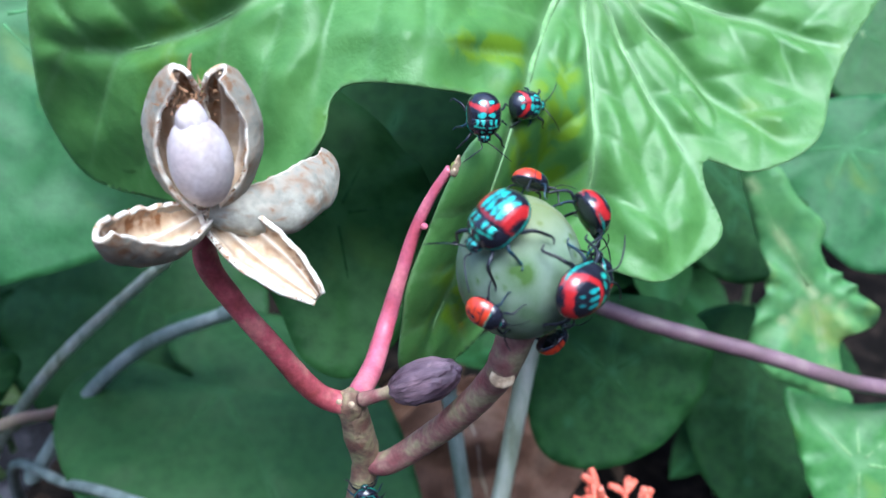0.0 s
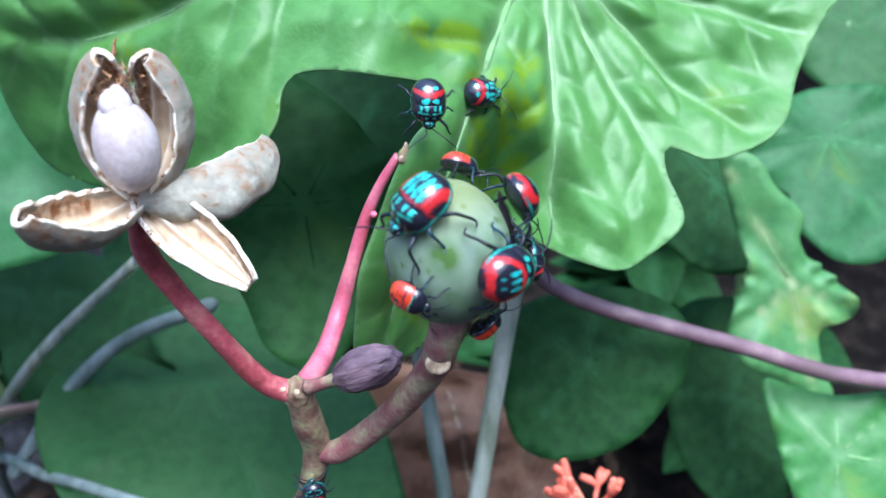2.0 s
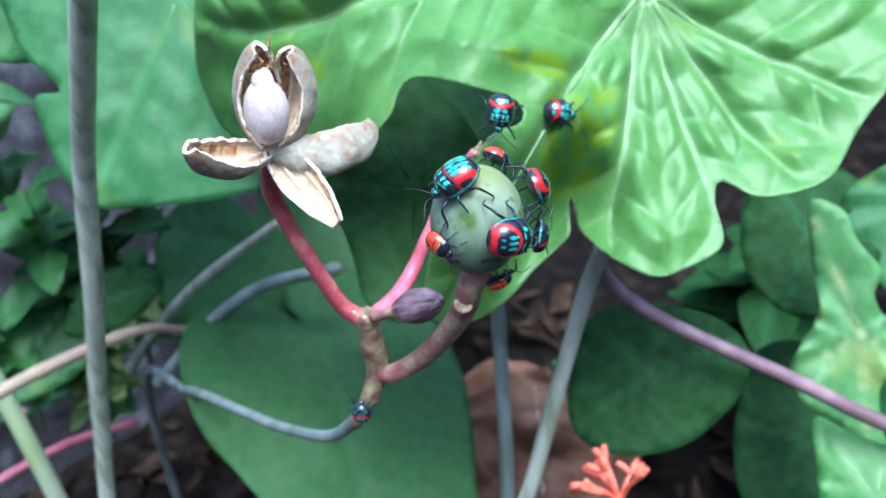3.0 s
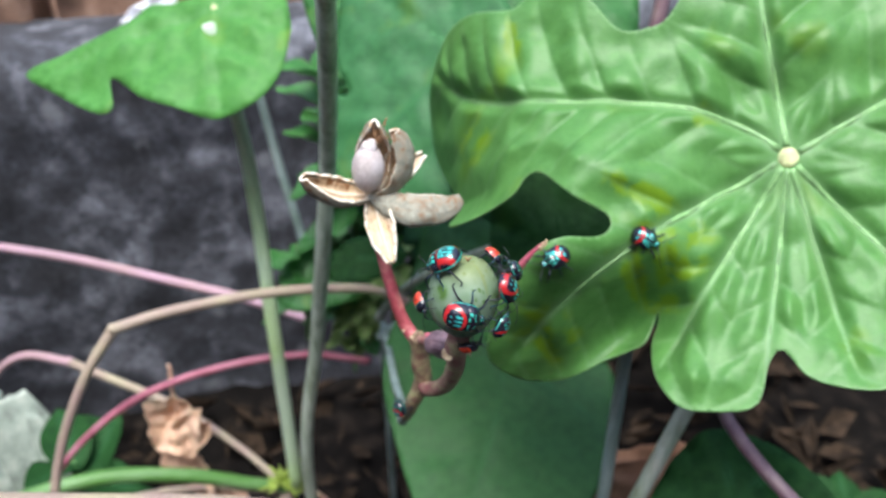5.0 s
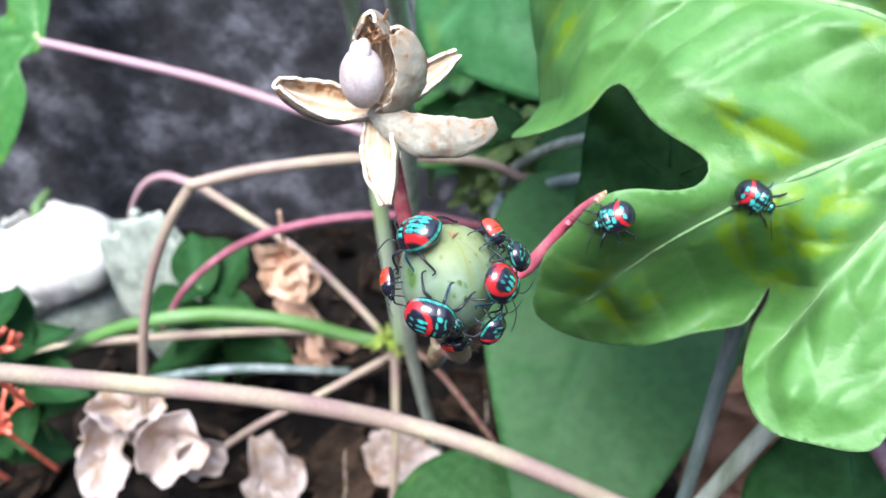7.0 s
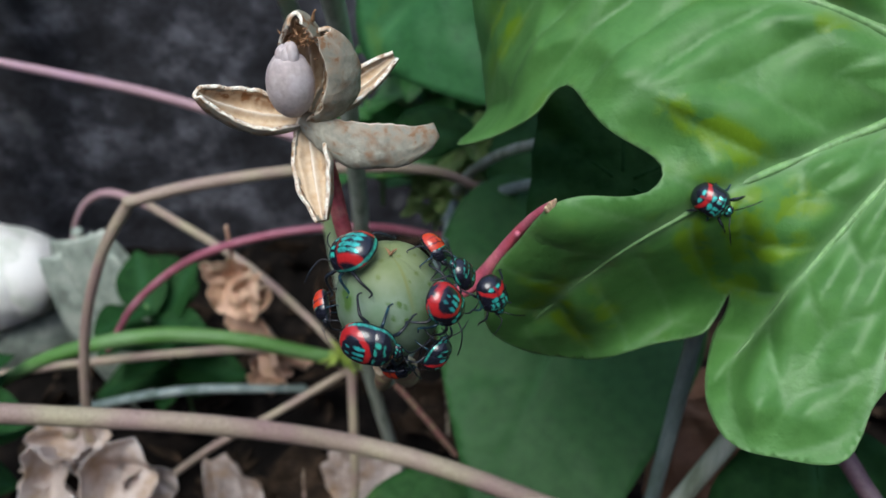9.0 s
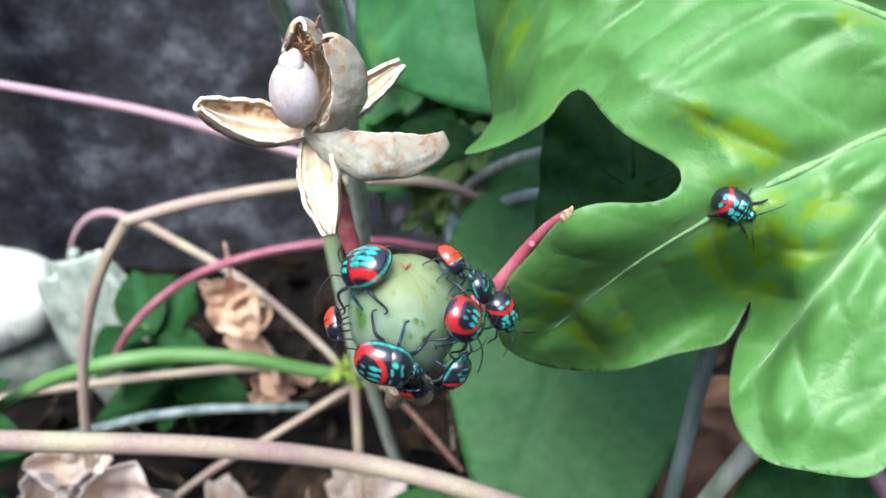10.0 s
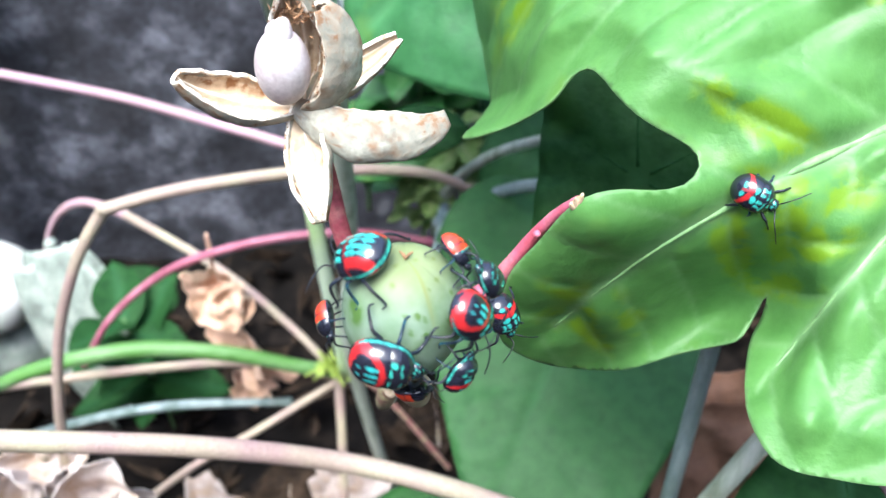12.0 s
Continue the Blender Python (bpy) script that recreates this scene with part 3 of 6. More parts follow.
GROUND = -0.22
nx = 90
gv = []
for i in range(nx):
    for j in range(nx):
        a, b = (i / (nx - 1) * 2 - 1), (j / (nx - 1) * 2 - 1)
        x, y = 0.9 * a + 30 * a ** 9, 0.9 * b + 30 * b ** 9
        gv.append((x, y, GROUND + 0.02 * noise.fractal(Vector((x, y, 0)) * 9, 1.0, 2.0, 4)))
tagged(part("ground", grid_mesh("ground", gv, nx, nx), SOIL), "garden soil with litter, coloured near black for the plants' shade", "ground", kind="structure")
wall = tagged(part("wall_north", slab("wall", -2.2, 2.2, 0.70, 0.80, GROUND - 0.04, 0.257, 220, 60, 0.008, 9), WALL),
              "low dark weathered concrete garden wall with pale stains", "wall", kind="structure")
tagged(part("backdrop", slab("backdrop", -4, 4, 1.9, 2.0, GROUND - 0.04, 1.4, 60, 30, 0.05, 2), BRICK),
       "dim brown wall beyond the garden bed", "wall", kind="structure")


# plain walls added on the sides never seen, to block light from the horizon
for nm, x0, x1, y0, y1 in (("sky_block_west", -2.4, -2.3, -2.4, 2.0), ("sky_block_east", 2.3, 2.4, -2.4, 2.0), ("sky_block_south", -2.4, 2.4, -2.4, -2.3)):
    bm = bmesh.new()
    bmesh.ops.create_cube(bm, size=1, matrix=Matrix.Translation(((x0 + x1) / 2, (y0 + y1) / 2, 1.0)) @ Matrix.Diagonal((x1 - x0, y1 - y0, 2.5, 1)))
    tagged(part(nm, bm, WALL, smooth=False), "plain grey wall added out of view to block low sky light", "wall", kind="structure")


def block(size, bevel=0.006, seed=0):
    bm = bmesh.new()
    bmesh.ops.create_cube(bm, size=1, matrix=Matrix.Diagonal((*size, 1)))
    bmesh.ops.subdivide_edges(bm, edges=bm.edges[:], cuts=5, use_grid_fill=True)
    for v in bm.verts:
        v.co += Vector((1, 1, 1)) * 0.004 * noise.noise(v.co * 40 + Vector((seed, 0, 0)))
    bmesh.ops.bevel(bm, geom=[e for e in bm.edges if e.calc_face_angle(0) > 1], offset=bevel, segments=2, affect="EDGES")
    return bm


def crumple(size, seed):
    """A creased sheet folded on itself, with thickness."""
    bm = bmesh.new()
    bmesh.ops.create_grid(bm, x_segments=18, y_segments=10, size=0.5)
    for v in bm.verts:
        p = Vector((v.co.x * size[0], v.co.y * size[1], 0))
        q = p * 55 + Vector((seed, 0, 0))
        v.co = p + Vector((noise.noise(q), noise.noise(q + Vector((9, 0, 0))), abs(noise.noise(q * 0.7)) * 2.6)) * 0.006
    bmesh.ops.solidify(bm, geom=bm.faces[:], thickness=0.0012)
    return bm


for k, (x, w, h) in enumerate(((-0.62, 0.22, 0.20), (-0.385, 0.20, 0.21), (-0.155, 0.21, 0.19), (0.09, 0.23, 0.2), (0.34, 0.22, 0.2))):
    b = part("brick", block((w, 0.12, h), seed=k), BRICK)
    b.location = (x, 0.87, 0.24 + h / 2 - 0.03)
    tagged(b, "rough brown block standing behind the garden wall", "brick", "blocks behind the wall")
scrap = part("plastic_scrap", crumple((0.085, 0.028), 7), PLASTIC)
scrap.matrix_world = pose(-0.150, 0.775, 0.276, 62, -40, 12)
tagged(scrap, "crumpled white plastic scrap lying on the wall top", "scrap")


# ---- the leaves ----
# yellowed patches of the large leaf: place and reach
LIMES = ((-0.055, 0.001, 0.007), (-0.046, -0.006, 0.006), (-0.049, -0.018, 0.006), (-0.059, -0.033, 0.009), (-0.047, -0.029, 0.009), (-0.037, -0.025, 0.006), (-0.053, -0.037, 0.009), (-0.088, 0.071, 0.008), (-0.117, 0.038, 0.010), (-0.098, -0.048, 0.010), (-0.024, 0.02, 0.005))
leaf("large glossy green lobed leaf with pale veins, walked by bugs", MAIN, MAIN_EDGE, MAIN_VEINS, main_height, LEAF,
     (((0.1352, 0.0489, 0.4042), (0.142, 0.0575, 0.395), (0.150, 0.070, 0.35), (0.135, 0.06, 0.275), (0.178, -0.034, 0.2262), (0.25, -0.14, 0.14), (0.3, -0.2, GROUND)),
      (0.0018, 0.0022, 0.0028, 0.0032, 0.0034, 0.0036, 0.004)), PURPLE_STEM, grain=0.0012, spokes=420, hub=0.0038, pucker=0.0033, pitch=0.0150, rib=0.50, fine=0.0008, crease=0.7, rib_size=0.0015, width=0.0022, margin=0.7,
     wave=0.0012, waves=11, lime=LIMES)


def star(outline, n=5, keep=0.9):
    """Veins towards the far points of an outline."""
    pick = sorted(outline, key=lambda p: -p[1])
    got = []
    for a, r in pick:
        if all(abs((a - b + 180) % 360 - 180) > 300 / (n + 2) for b, _ in got):
            got.append((a, r))
    return [(a, r * keep, (0.04 * math.sin(a), 0.0)) for a, r in got[:n]]


def plain_leaf(label, spec, material, depth=0.006, petiole=None, petiole_mat=None, n=5, **kw):
    m, outline = spec
    kw = {"grain": 0.004, "spokes": 150, "pucker": 0.0010, "pitch": 0.016, "wave": 0.0015, "waves": 7, "rib": 0.12, "width": 0.0012, "rib_size": 0.0006,
          "rib_mat": RIB_DULL if material in (LEAF_C, LEAF_E) else RIB_SHADE if material is LEAF_S else RIB_LOW_SHADED if material is LEAF_H else RIB_SHADE if material is LEAF_SHADE else None, **kw}
    return leaf(label, m, outline, star(outline, n), bowl(depth), material, petiole, petiole_mat, **kw)


plain_leaf("broad matt green leaf behind the large one", (frame_of((-0.412, -0.618, 0.670), (0.0501, 0.2203, 0.3964)), [(-174.0, 0.0686), (-149.0, 0.0614), (-152.0, 0.0723), (-132.0, 0.0866), (-120.0, 0.0939), (-108.0, 0.0896), (-88.0, 0.0871), (-69.0, 0.0906), (-64.0, 0.0954), (-43.0, 0.0923), (-4.0, 0.0382), (47.0, 0.0357), (108.0, 0.0381), (154.0, 0.0742)]), LEAF_C, wave=0.0, pucker=0.0016, rib=0.2)
plain_leaf("broad green leaf shading the upper bed", (frame_of((-0.207, -0.518, 0.830), (0.1049, 0.3271, 0.4482)), [(-26, 0.0922), (-50, 0.1303), (-61, 0.1351), (-80, 0.1173), (-101, 0.1200), (-118, 0.1329), (-129, 0.1438), (-148, 0.1328), (-171, 0.1302), (-204, 0.1329), (-260, 0.1027), (-321, 0.0952)]), LEAF_E, pucker=0.003, rib=0.3, petiole=(((0.2208, 0.3200, 0.4269), (0.2122, 0.3100, 0.3949), (0.1991, 0.3000, 0.3445)), (0.005, 0.0048, 0.0045)),
           petiole_mat=PURPLE_STEM)
plain_leaf("bright green lobed leaf on a tall stalk", (frame_of((-0.279, -0.549, 0.788), (-0.0697, 0.2941, 0.4064)), [(-156, 0.1179), (-143, 0.0998), (-129, 0.0882), (-124, 0.0792), (-138, 0.0698), (-113, 0.0649), (-93, 0.0639), (-74, 0.0693), (-55, 0.0684), (-37, 0.0592), (-12, 0.0482), (36, 0.0424), (74, 0.0642), (96, 0.0674), (109, 0.0360), (135, 0.0176), (176, 0.0235), (182, 0.0413), (194, 0.0535), (198, 0.0639), (202, 0.0928)]), LEAF_L, hub=0.002, pucker=0.003, rib=0.25, rib_size=0.0004, rib_mat=RIB_SIDE,
           petiole=(((-0.0739, 0.2850, 0.3993), (-0.0663, 0.3000, 0.3378), (-0.0648, 0.3280, 0.2639), (-0.0653, 0.3100, 0.1598), (-0.066, 0.31, 0.0)), (0.0038, 0.0044, 0.005, 0.0052, 0.0054)), petiole_mat=PALE_STEM)
plain_leaf("green leaf with a rose stalk before the wall", (frame_of((-0.204, -0.764, 0.612), (-0.4170, 0.6035, 0.1365)), [(72, 0.1033), (74, 0.0483), (-57, 0.0126), (-129, 0.0320), (-99, 0.0587), (-104, 0.1093), (-112, 0.1503), (-126, 0.1889), (-144, 0.1306), (-171, 0.1435), (-181, 0.0885), (-208, 0.0406), (-232, 0.0664), (-259, 0.1127)]), LEAF_B, hub=0.003,
           petiole=(((-0.4143, 0.6000, 0.1320), (-0.3413, 0.5964, 0.1093), (-0.2602, 0.5950, 0.0800), (-0.1754, 0.5850, 0.0465), (-0.0934, 0.5650, 0.0197), (-0.0292, 0.5450, -0.0060)),
                    (0.0038, 0.0042, 0.0046, 0.0049, 0.005, 0.005)), petiole_mat=ROSE_STEM)
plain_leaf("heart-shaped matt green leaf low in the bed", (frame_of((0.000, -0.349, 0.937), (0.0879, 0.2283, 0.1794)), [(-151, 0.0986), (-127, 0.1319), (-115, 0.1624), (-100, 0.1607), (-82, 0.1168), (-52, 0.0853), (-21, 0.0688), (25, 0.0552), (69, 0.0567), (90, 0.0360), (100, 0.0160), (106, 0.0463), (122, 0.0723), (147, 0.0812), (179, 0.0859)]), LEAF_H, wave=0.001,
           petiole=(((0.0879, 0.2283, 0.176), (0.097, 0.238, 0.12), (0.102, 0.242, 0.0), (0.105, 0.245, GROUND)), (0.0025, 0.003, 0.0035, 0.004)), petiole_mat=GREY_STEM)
plain_leaf("green leaf coloured as shaded by the large one", (frame_of((-0.298, -0.596, 0.745), (0.0732, 0.1094, 0.3330)), [(129, 0.0627), (157, 0.0385), (210, 0.0354), (233, 0.0503), (253, 0.0533), (294, 0.0395), (345, 0.0359), (398, 0.0367), (439, 0.0559), (464, 0.0645)]), LEAF_S)
plain_leaf("small green leaf near the soil, coloured as shaded", (frame_of((0.000, -0.301, 0.954), (-0.0216, 0.1525, 0.0467)), [(-174, 0.0398), (-222, 0.0297), (-283, 0.0320), (-330, 0.0400), (-369, 0.0414), (-414, 0.0420), (-476, 0.0387)]), LEAF_S)
plain_leaf("pale curled green leaf with yellowing edges", (frame_of((-0.655, -0.453, 0.605), (0.2204, -0.0217, 0.2311)), [(113, 0.0657), (101, 0.0586), (95, 0.0431), (76, 0.0301), (75, 0.0176), (-12, 0.0235), (-32, 0.0314), (-65, 0.0234), (-76, 0.0424), (-76, 0.0515), (-85, 0.0659), (-96, 0.0447), (-125, 0.0411), (-144, 0.0368), (-160, 0.0304), (-207, 0.0212), (-236, 0.0396)]), LEAF_P, depth=-0.004, wave=0.0035, waves=9)
plain_leaf("blue-green leaf with wavy margin", (frame_of((-0.597, -0.398, 0.697), (0.3034, -0.0141, 0.2581)), [(178, 0.0409), (146, 0.0301), (93, 0.0259), (33, 0.0361), (-18, 0.0543), (-68, 0.0626), (-94, 0.0609), (-118, 0.0480), (-149, 0.0419)]), LEAF_C, wave=0.003)
plain_leaf("light green leaf near the soil", (frame_of((-0.507, -0.406, 0.761), (0.1740, -0.0571, 0.1870)), [(124, 0.0413), (107, 0.0312), (75, 0.0245), (26, 0.0408), (-18, 0.0421), (-59, 0.0412), (-105, 0.0315), (-144, 0.0257), (-200, 0.0248)]), LEAF_B)
# fill the gaps below the large leaf; their colour carries the shade
plain_leaf("green filler leaf coloured as deep shade", (frame_of((-0.507, -0.406, 0.761), (0.0975, 0.1291, 0.2980)), [(146, 0.0538), (183, 0.0346), (212, 0.0347), (248, 0.0335), (283, 0.0383), (312, 0.0385), (358, 0.036), (400, 0.0866), (422, 0.092), (445, 0.0872), (474, 0.0632)]), LEAF_SHADE)
plain_leaf("green filler leaf coloured as deep shade", (frame_of((-0.507, -0.406, 0.761), (0.1416, 0.0403, 0.2265)), [(130, 0.0365), (178, 0.0359), (219, 0.0434), (252, 0.0394), (299, 0.0354), (351, 0.0425), (382, 0.0460), (430, 0.0341)]), LEAF_SHADE)
plain_leaf("green filler leaf coloured as deep shade", (frame_of((-0.406, -0.304, 0.862), (0.2304, -0.0024, 0.1389)), [(108, 0.0552), (162, 0.0350), (219, 0.0435), (252, 0.0575), (282, 0.0543), (334, 0.0377), (394, 0.0453), (432, 0.0568)]), LEAF_SHADE)
plain_leaf("green filler leaf coloured as deep shade", (frame_of((-0.507, -0.406, 0.761), (0.2624, 0.0271, 0.2462)), [(122, 0.0428), (77, 0.0411), (14, 0.0374), (-60, 0.0435), (-107, 0.0452), (-161, 0.0357)]), LEAF_SHADE)
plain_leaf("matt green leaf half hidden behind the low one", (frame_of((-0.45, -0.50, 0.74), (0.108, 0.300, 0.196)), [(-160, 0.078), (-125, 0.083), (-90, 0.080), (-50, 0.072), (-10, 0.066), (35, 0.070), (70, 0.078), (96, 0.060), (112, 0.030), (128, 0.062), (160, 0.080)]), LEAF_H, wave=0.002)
far = (frame_of((-0.597, -0.398, 0.697), (0.4216, 0.0019, 0.2647)), [(-152, 0.0360), (-220, 0.0377), (-260, 0.0504), (-301, 0.0605), (-346, 0.0590), (-400, 0.0554), (-440, 0.0491), (-472, 0.0420)])
fp = far[0].translation
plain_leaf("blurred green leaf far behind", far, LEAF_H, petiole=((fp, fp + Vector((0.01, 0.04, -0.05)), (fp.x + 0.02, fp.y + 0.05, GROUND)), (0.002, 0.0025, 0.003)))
plain_leaf("shade-dark green weed leaf at the wall's foot", (frame_of((0.000, -0.600, 0.800), (-0.2821, 0.5000, -0.0812)), [(149, 0.0366), (217, 0.0295), (284, 0.0309), (341, 0.0389), (391, 0.0347), (452, 0.0304)]), LEAF_SHADE, n=1)
plain_leaf("shade-dark green weed leaf beside the capsule", (frame_of((-0.212, -0.636, 0.742), (-0.0008, 0.3000, 0.2256)), [(-162, 0.0254), (-131, 0.0224), (-56, 0.0195), (-3, 0.0327), (24, 0.0286), (103, 0.0144)]), LEAF_SHADE, n=1)
plain_leaf("green weed leaf below the open capsule", (frame_of((-0.212, -0.636, 0.742), (-0.0367, 0.4000, 0.1429)), [(-155, 0.0251), (-106, 0.0252), (-31, 0.0351), (2, 0.0568), (39, 0.0572), (80, 0.0552), (114, 0.0315)]), LEAF_B, n=3)


# ---- stalks of the bed ----
def stalk(label, material, points, radii, group="stalks in the bed", joints=(), **kw):
    """A bare stalk with swollen joints at its ends and at the bends named."""
    ob = thing("stalk", label, "stalk", group)
    part("stem", tube("stem", points, radii, **kw), material, ob)
    for k in (0, *joints, len(points) - 1):
        r = np.interp(k / (len(points) - 1), np.linspace(0, 1, len(radii)), radii) * 1.22
        a, b = Vector(points[max(0, k - 1)]), Vector(points[min(len(points) - 1, k + 1)])
        jo = part("joint", ball("joint", r, r, r * 1.5, 10, 14), material, ob, "swollen joint")
        jo.matrix_world = Matrix.Translation(points[k]) @ (b - a).to_track_quat("Z", "Y").to_matrix().to_4x4()
    return ob


stalk("tall upright grey-green bare stalk", GREY_STEM, ((-0.0245, 0.076, 0.52), (-0.0230, 0.1120, 0.4579), (-0.0225, 0.1420, 0.4165), (-0.0232, 0.1800, 0.3605), (-0.0292, 0.2100, 0.2883), (-0.0378, 0.2500, 0.1938), (-0.0550, 0.2800, 0.0524), (-0.05, 0.33, GROUND)),
      (0.0038, 0.004, 0.0042, 0.0043, 0.0044, 0.0045, 0.0046, 0.005))
stalk("thin green stalk before the wall", BLUE_STEM, ((-0.0579, 0.5300, 0.2895), (-0.0525, 0.5300, 0.2536), (-0.0437, 0.5250, 0.1897), (-0.0329, 0.5000, 0.1316), (-0.0211, 0.4600, 0.0611)), (0.0035, 0.0038, 0.004, 0.004, 0.004))
stalk("dry tan flower stalk with a sharp bend", TAN_STEM, ((-0.2472, 0.2076, -0.0023), (-0.2179, 0.2126, 0.1072), (-0.1996, 0.2226, 0.1660), (-0.1764, 0.2296, 0.2114), (-0.1561, 0.2356, 0.2375), (-0.1511, 0.2356, 0.2408), (-0.1150, 0.2476, 0.2394), (-0.0561, 0.2626, 0.2314), (0.0025, 0.2776, 0.2126), (0.0322, 0.2876, 0.1881)), (0.0028, 0.003, 0.003, 0.0031, 0.0033, 0.0033, 0.0033, 0.0033, 0.003, 0.0028))
arch = stalk("arched lilac-rose stalk fading to tan", ROSE_STEM, ((-0.4164, 0.5520, -0.1624), (-0.3834, 0.5520, -0.0749), (-0.3483, 0.5420, -0.0117), (-0.3121, 0.5320, 0.0148), (-0.2655, 0.5020, 0.0220)), (0.003, 0.0032, 0.0036, 0.004, 0.004))
part("tan_end", tube("stem", ((-0.2660, 0.5024, 0.02195), (-0.1693, 0.4147, 0.0258), (-0.1127, 0.3573, 0.0168), (-0.0776, 0.3220, -0.0023)), (0.004, 0.0036, 0.0032, 0.003)), TAN_STEM, arch, "tan end of the stalk")
stalk("deep rose leaf stalk", DEEP_ROSE, ((-0.2748, 0.3539, -0.0069), (-0.2390, 0.3539, 0.0412), (-0.1935, 0.3539, 0.0789), (-0.1490, 0.3539, 0.0977), (-0.0940, 0.3539, 0.1063), (-0.0406, 0.3539, 0.1032), (0.0038, 0.3639, 0.0797)), (0.0026, 0.0028, 0.003, 0.003, 0.003, 0.003, 0.003))
stalk("arched fresh green stalk", FRESH_STEM, ((-0.3738, 0.3045, -0.0075), (-0.3335, 0.3095, 0.0183), (-0.2824, 0.3145, 0.0375), (-0.2129, 0.3195, 0.0422), (-0.1503, 0.3195, 0.0284), (-0.1031, 0.3193, 0.0072), (-0.0775, 0.3200, -0.0036)), (0.0035, 0.0045, 0.00562, 0.00625, 0.006, 0.0055, 0.00475))
stalk("pale rose stalk lying low", TAN_STEM, ((-0.4172, 0.3676, -0.0500), (-0.3450, 0.3676, -0.0411), (-0.2312, 0.3626, -0.0303), (-0.1440, 0.3438, -0.0126), (-0.0834, 0.3250, -0.0129)), (0.00352, 0.00374, 0.00374, 0.00374, 0.0033))
stalk("long tan stalk crossing before the bed", TAN_STEM, ((-0.2328, 0.0688, 0.3051), (-0.2022, 0.0808, 0.2782), (-0.1528, 0.0938, 0.2488), (-0.0939, 0.1038, 0.2200), (-0.0420, 0.1138, 0.1846), (0.0015, 0.1038, 0.1733), (0.0452, 0.0938, 0.1532), (0.1000, 0.0838, 0.1213), (0.1560, 0.0738, 0.0807)), (0.00351, 0.00392, 0.00419, 0.00446, 0.00459, 0.00459, 0.00459, 0.00459, 0.00459))
stalk("tan dried stalk near the soil", TAN_STEM, ((-0.2355, 0.2700, -0.0802), (-0.1859, 0.2750, -0.0432), (-0.1372, 0.2850, -0.0224), (-0.0778, 0.3150, -0.0121)), (0.003, 0.003, 0.003, 0.003))
stalk("blue-grey stalk lying low behind", BLUE_STEM, ((-0.4860, 0.33, -0.118), (-0.4232, 0.33, -0.0885), (-0.3478, 0.33, -0.0657), (-0.2688, 0.33, -0.0455), (-0.2139, 0.33, -0.0400), (-0.1715, 0.33, -0.0430), (-0.1250, 0.34, -0.062)), (0.0035, 0.004, 0.004, 0.004, 0.004, 0.0038, 0.0034))
stalk("thin brown runner from the node", MAUVE_STEM, ((-0.0778, 0.3200, -0.0072), (-0.0535, 0.3100, -0.0063), (-0.0307, 0.3000, -0.0345), (0.0021, 0.2800, -0.0862)), (0.0024, 0.0024, 0.0022, 0.002))
stalk("pinkish lower stalk below the node", TAN_STEM, ((-0.0738, 0.3220, -0.0023), (-0.0755, 0.3000, -0.0344), (-0.0803, 0.2700, -0.0883), (-0.0881, 0.2500, -0.1443)), (0.0038, 0.0036, 0.0036, 0.0036))
stalk("blue-grey stalk arching behind the capsule", BLUE_STEM, ((0.0127, 0.2983, 0.1561), (0.0446, 0.2782, 0.1913), (0.0716, 0.2513, 0.2160), (0.1002, 0.2224, 0.2241)), (0.0036, 0.0036, 0.0036, 0.0034))
stalk("grey stalk under the large leaf", GREY_STEM, ((0.125, 0.055, 0.30), (0.1185, 0.061, 0.2698), (0.0984, 0.0731, 0.171), (0.08, 0.085, 0.07), (0.07, 0.09, GROUND)), (0.0034, 0.0038, 0.004, 0.0042, 0.0045))
stalk("grey-green stalk under the large leaf", BLUE_STEM, ((0.106, 0.099, 0.29), (0.103, 0.0965, 0.2357), (0.098, 0.092, 0.155), (0.092, 0.09, 0.06), (0.09, 0.09, GROUND)), (0.0032, 0.0034, 0.0036, 0.004, 0.0042))

stalk("thin grey stalk rising under the large leaf", GREY_STEM, ((0.020, 0.375, 0.115), (0.0283, 0.334, 0.162), (0.050, 0.290, 0.212), (0.085, 0.235, 0.262)), (0.0036, 0.0034, 0.0030, 0.0026))

# ---- fruiting stalk ----
FORK, LOW = (-0.0068, 0.0397, 0.3534), (-0.006, 0.0405, 0.334)
plant = thing("fruiting_stalk", "forked red and mauve fruiting stalk", "stalk")
part("stem", tube("stem", (FORK, (-0.0066, 0.040, 0.344), LOW, (-0.0100, 0.0425, 0.322), (-0.0118, 0.049, 0.310)),
                  (0.0030, 0.0036, 0.0033, 0.0027, 0.0022), sides=16, rough=0.08), FORK_STEM, plant, "knobbly brownish fork")
part("lower_stem", tube("lower_stem", ((-0.0115, 0.048, 0.312), (-0.0105, 0.07, 0.288), (-0.0030, 0.12, 0.2515), (0.0, 0.16, 0.231), (0.0091, 0.25, 0.181), (0.02, 0.36, 0.10), (0.03, 0.45, GROUND)), (0.0022, 0.0021, 0.0022, 0.0023, 0.0025, 0.003, 0.0035)), BLUE_STEM, plant, "thin blue-grey lower stem")
part("branch", tube("branch", (FORK, (-0.0111, 0.0450, 0.3590), (-0.0147, 0.0503, 0.3741), (-0.0160, 0.0552, 0.3839), (-0.0175, 0.0580, 0.3955), (-0.0168, 0.0532, 0.4086)), (0.0026, 0.0024, 0.0022, 0.0022, 0.0024, 0.0018), sides=16, rough=0.05), RED_STEM, plant, "red branch of the open capsule")
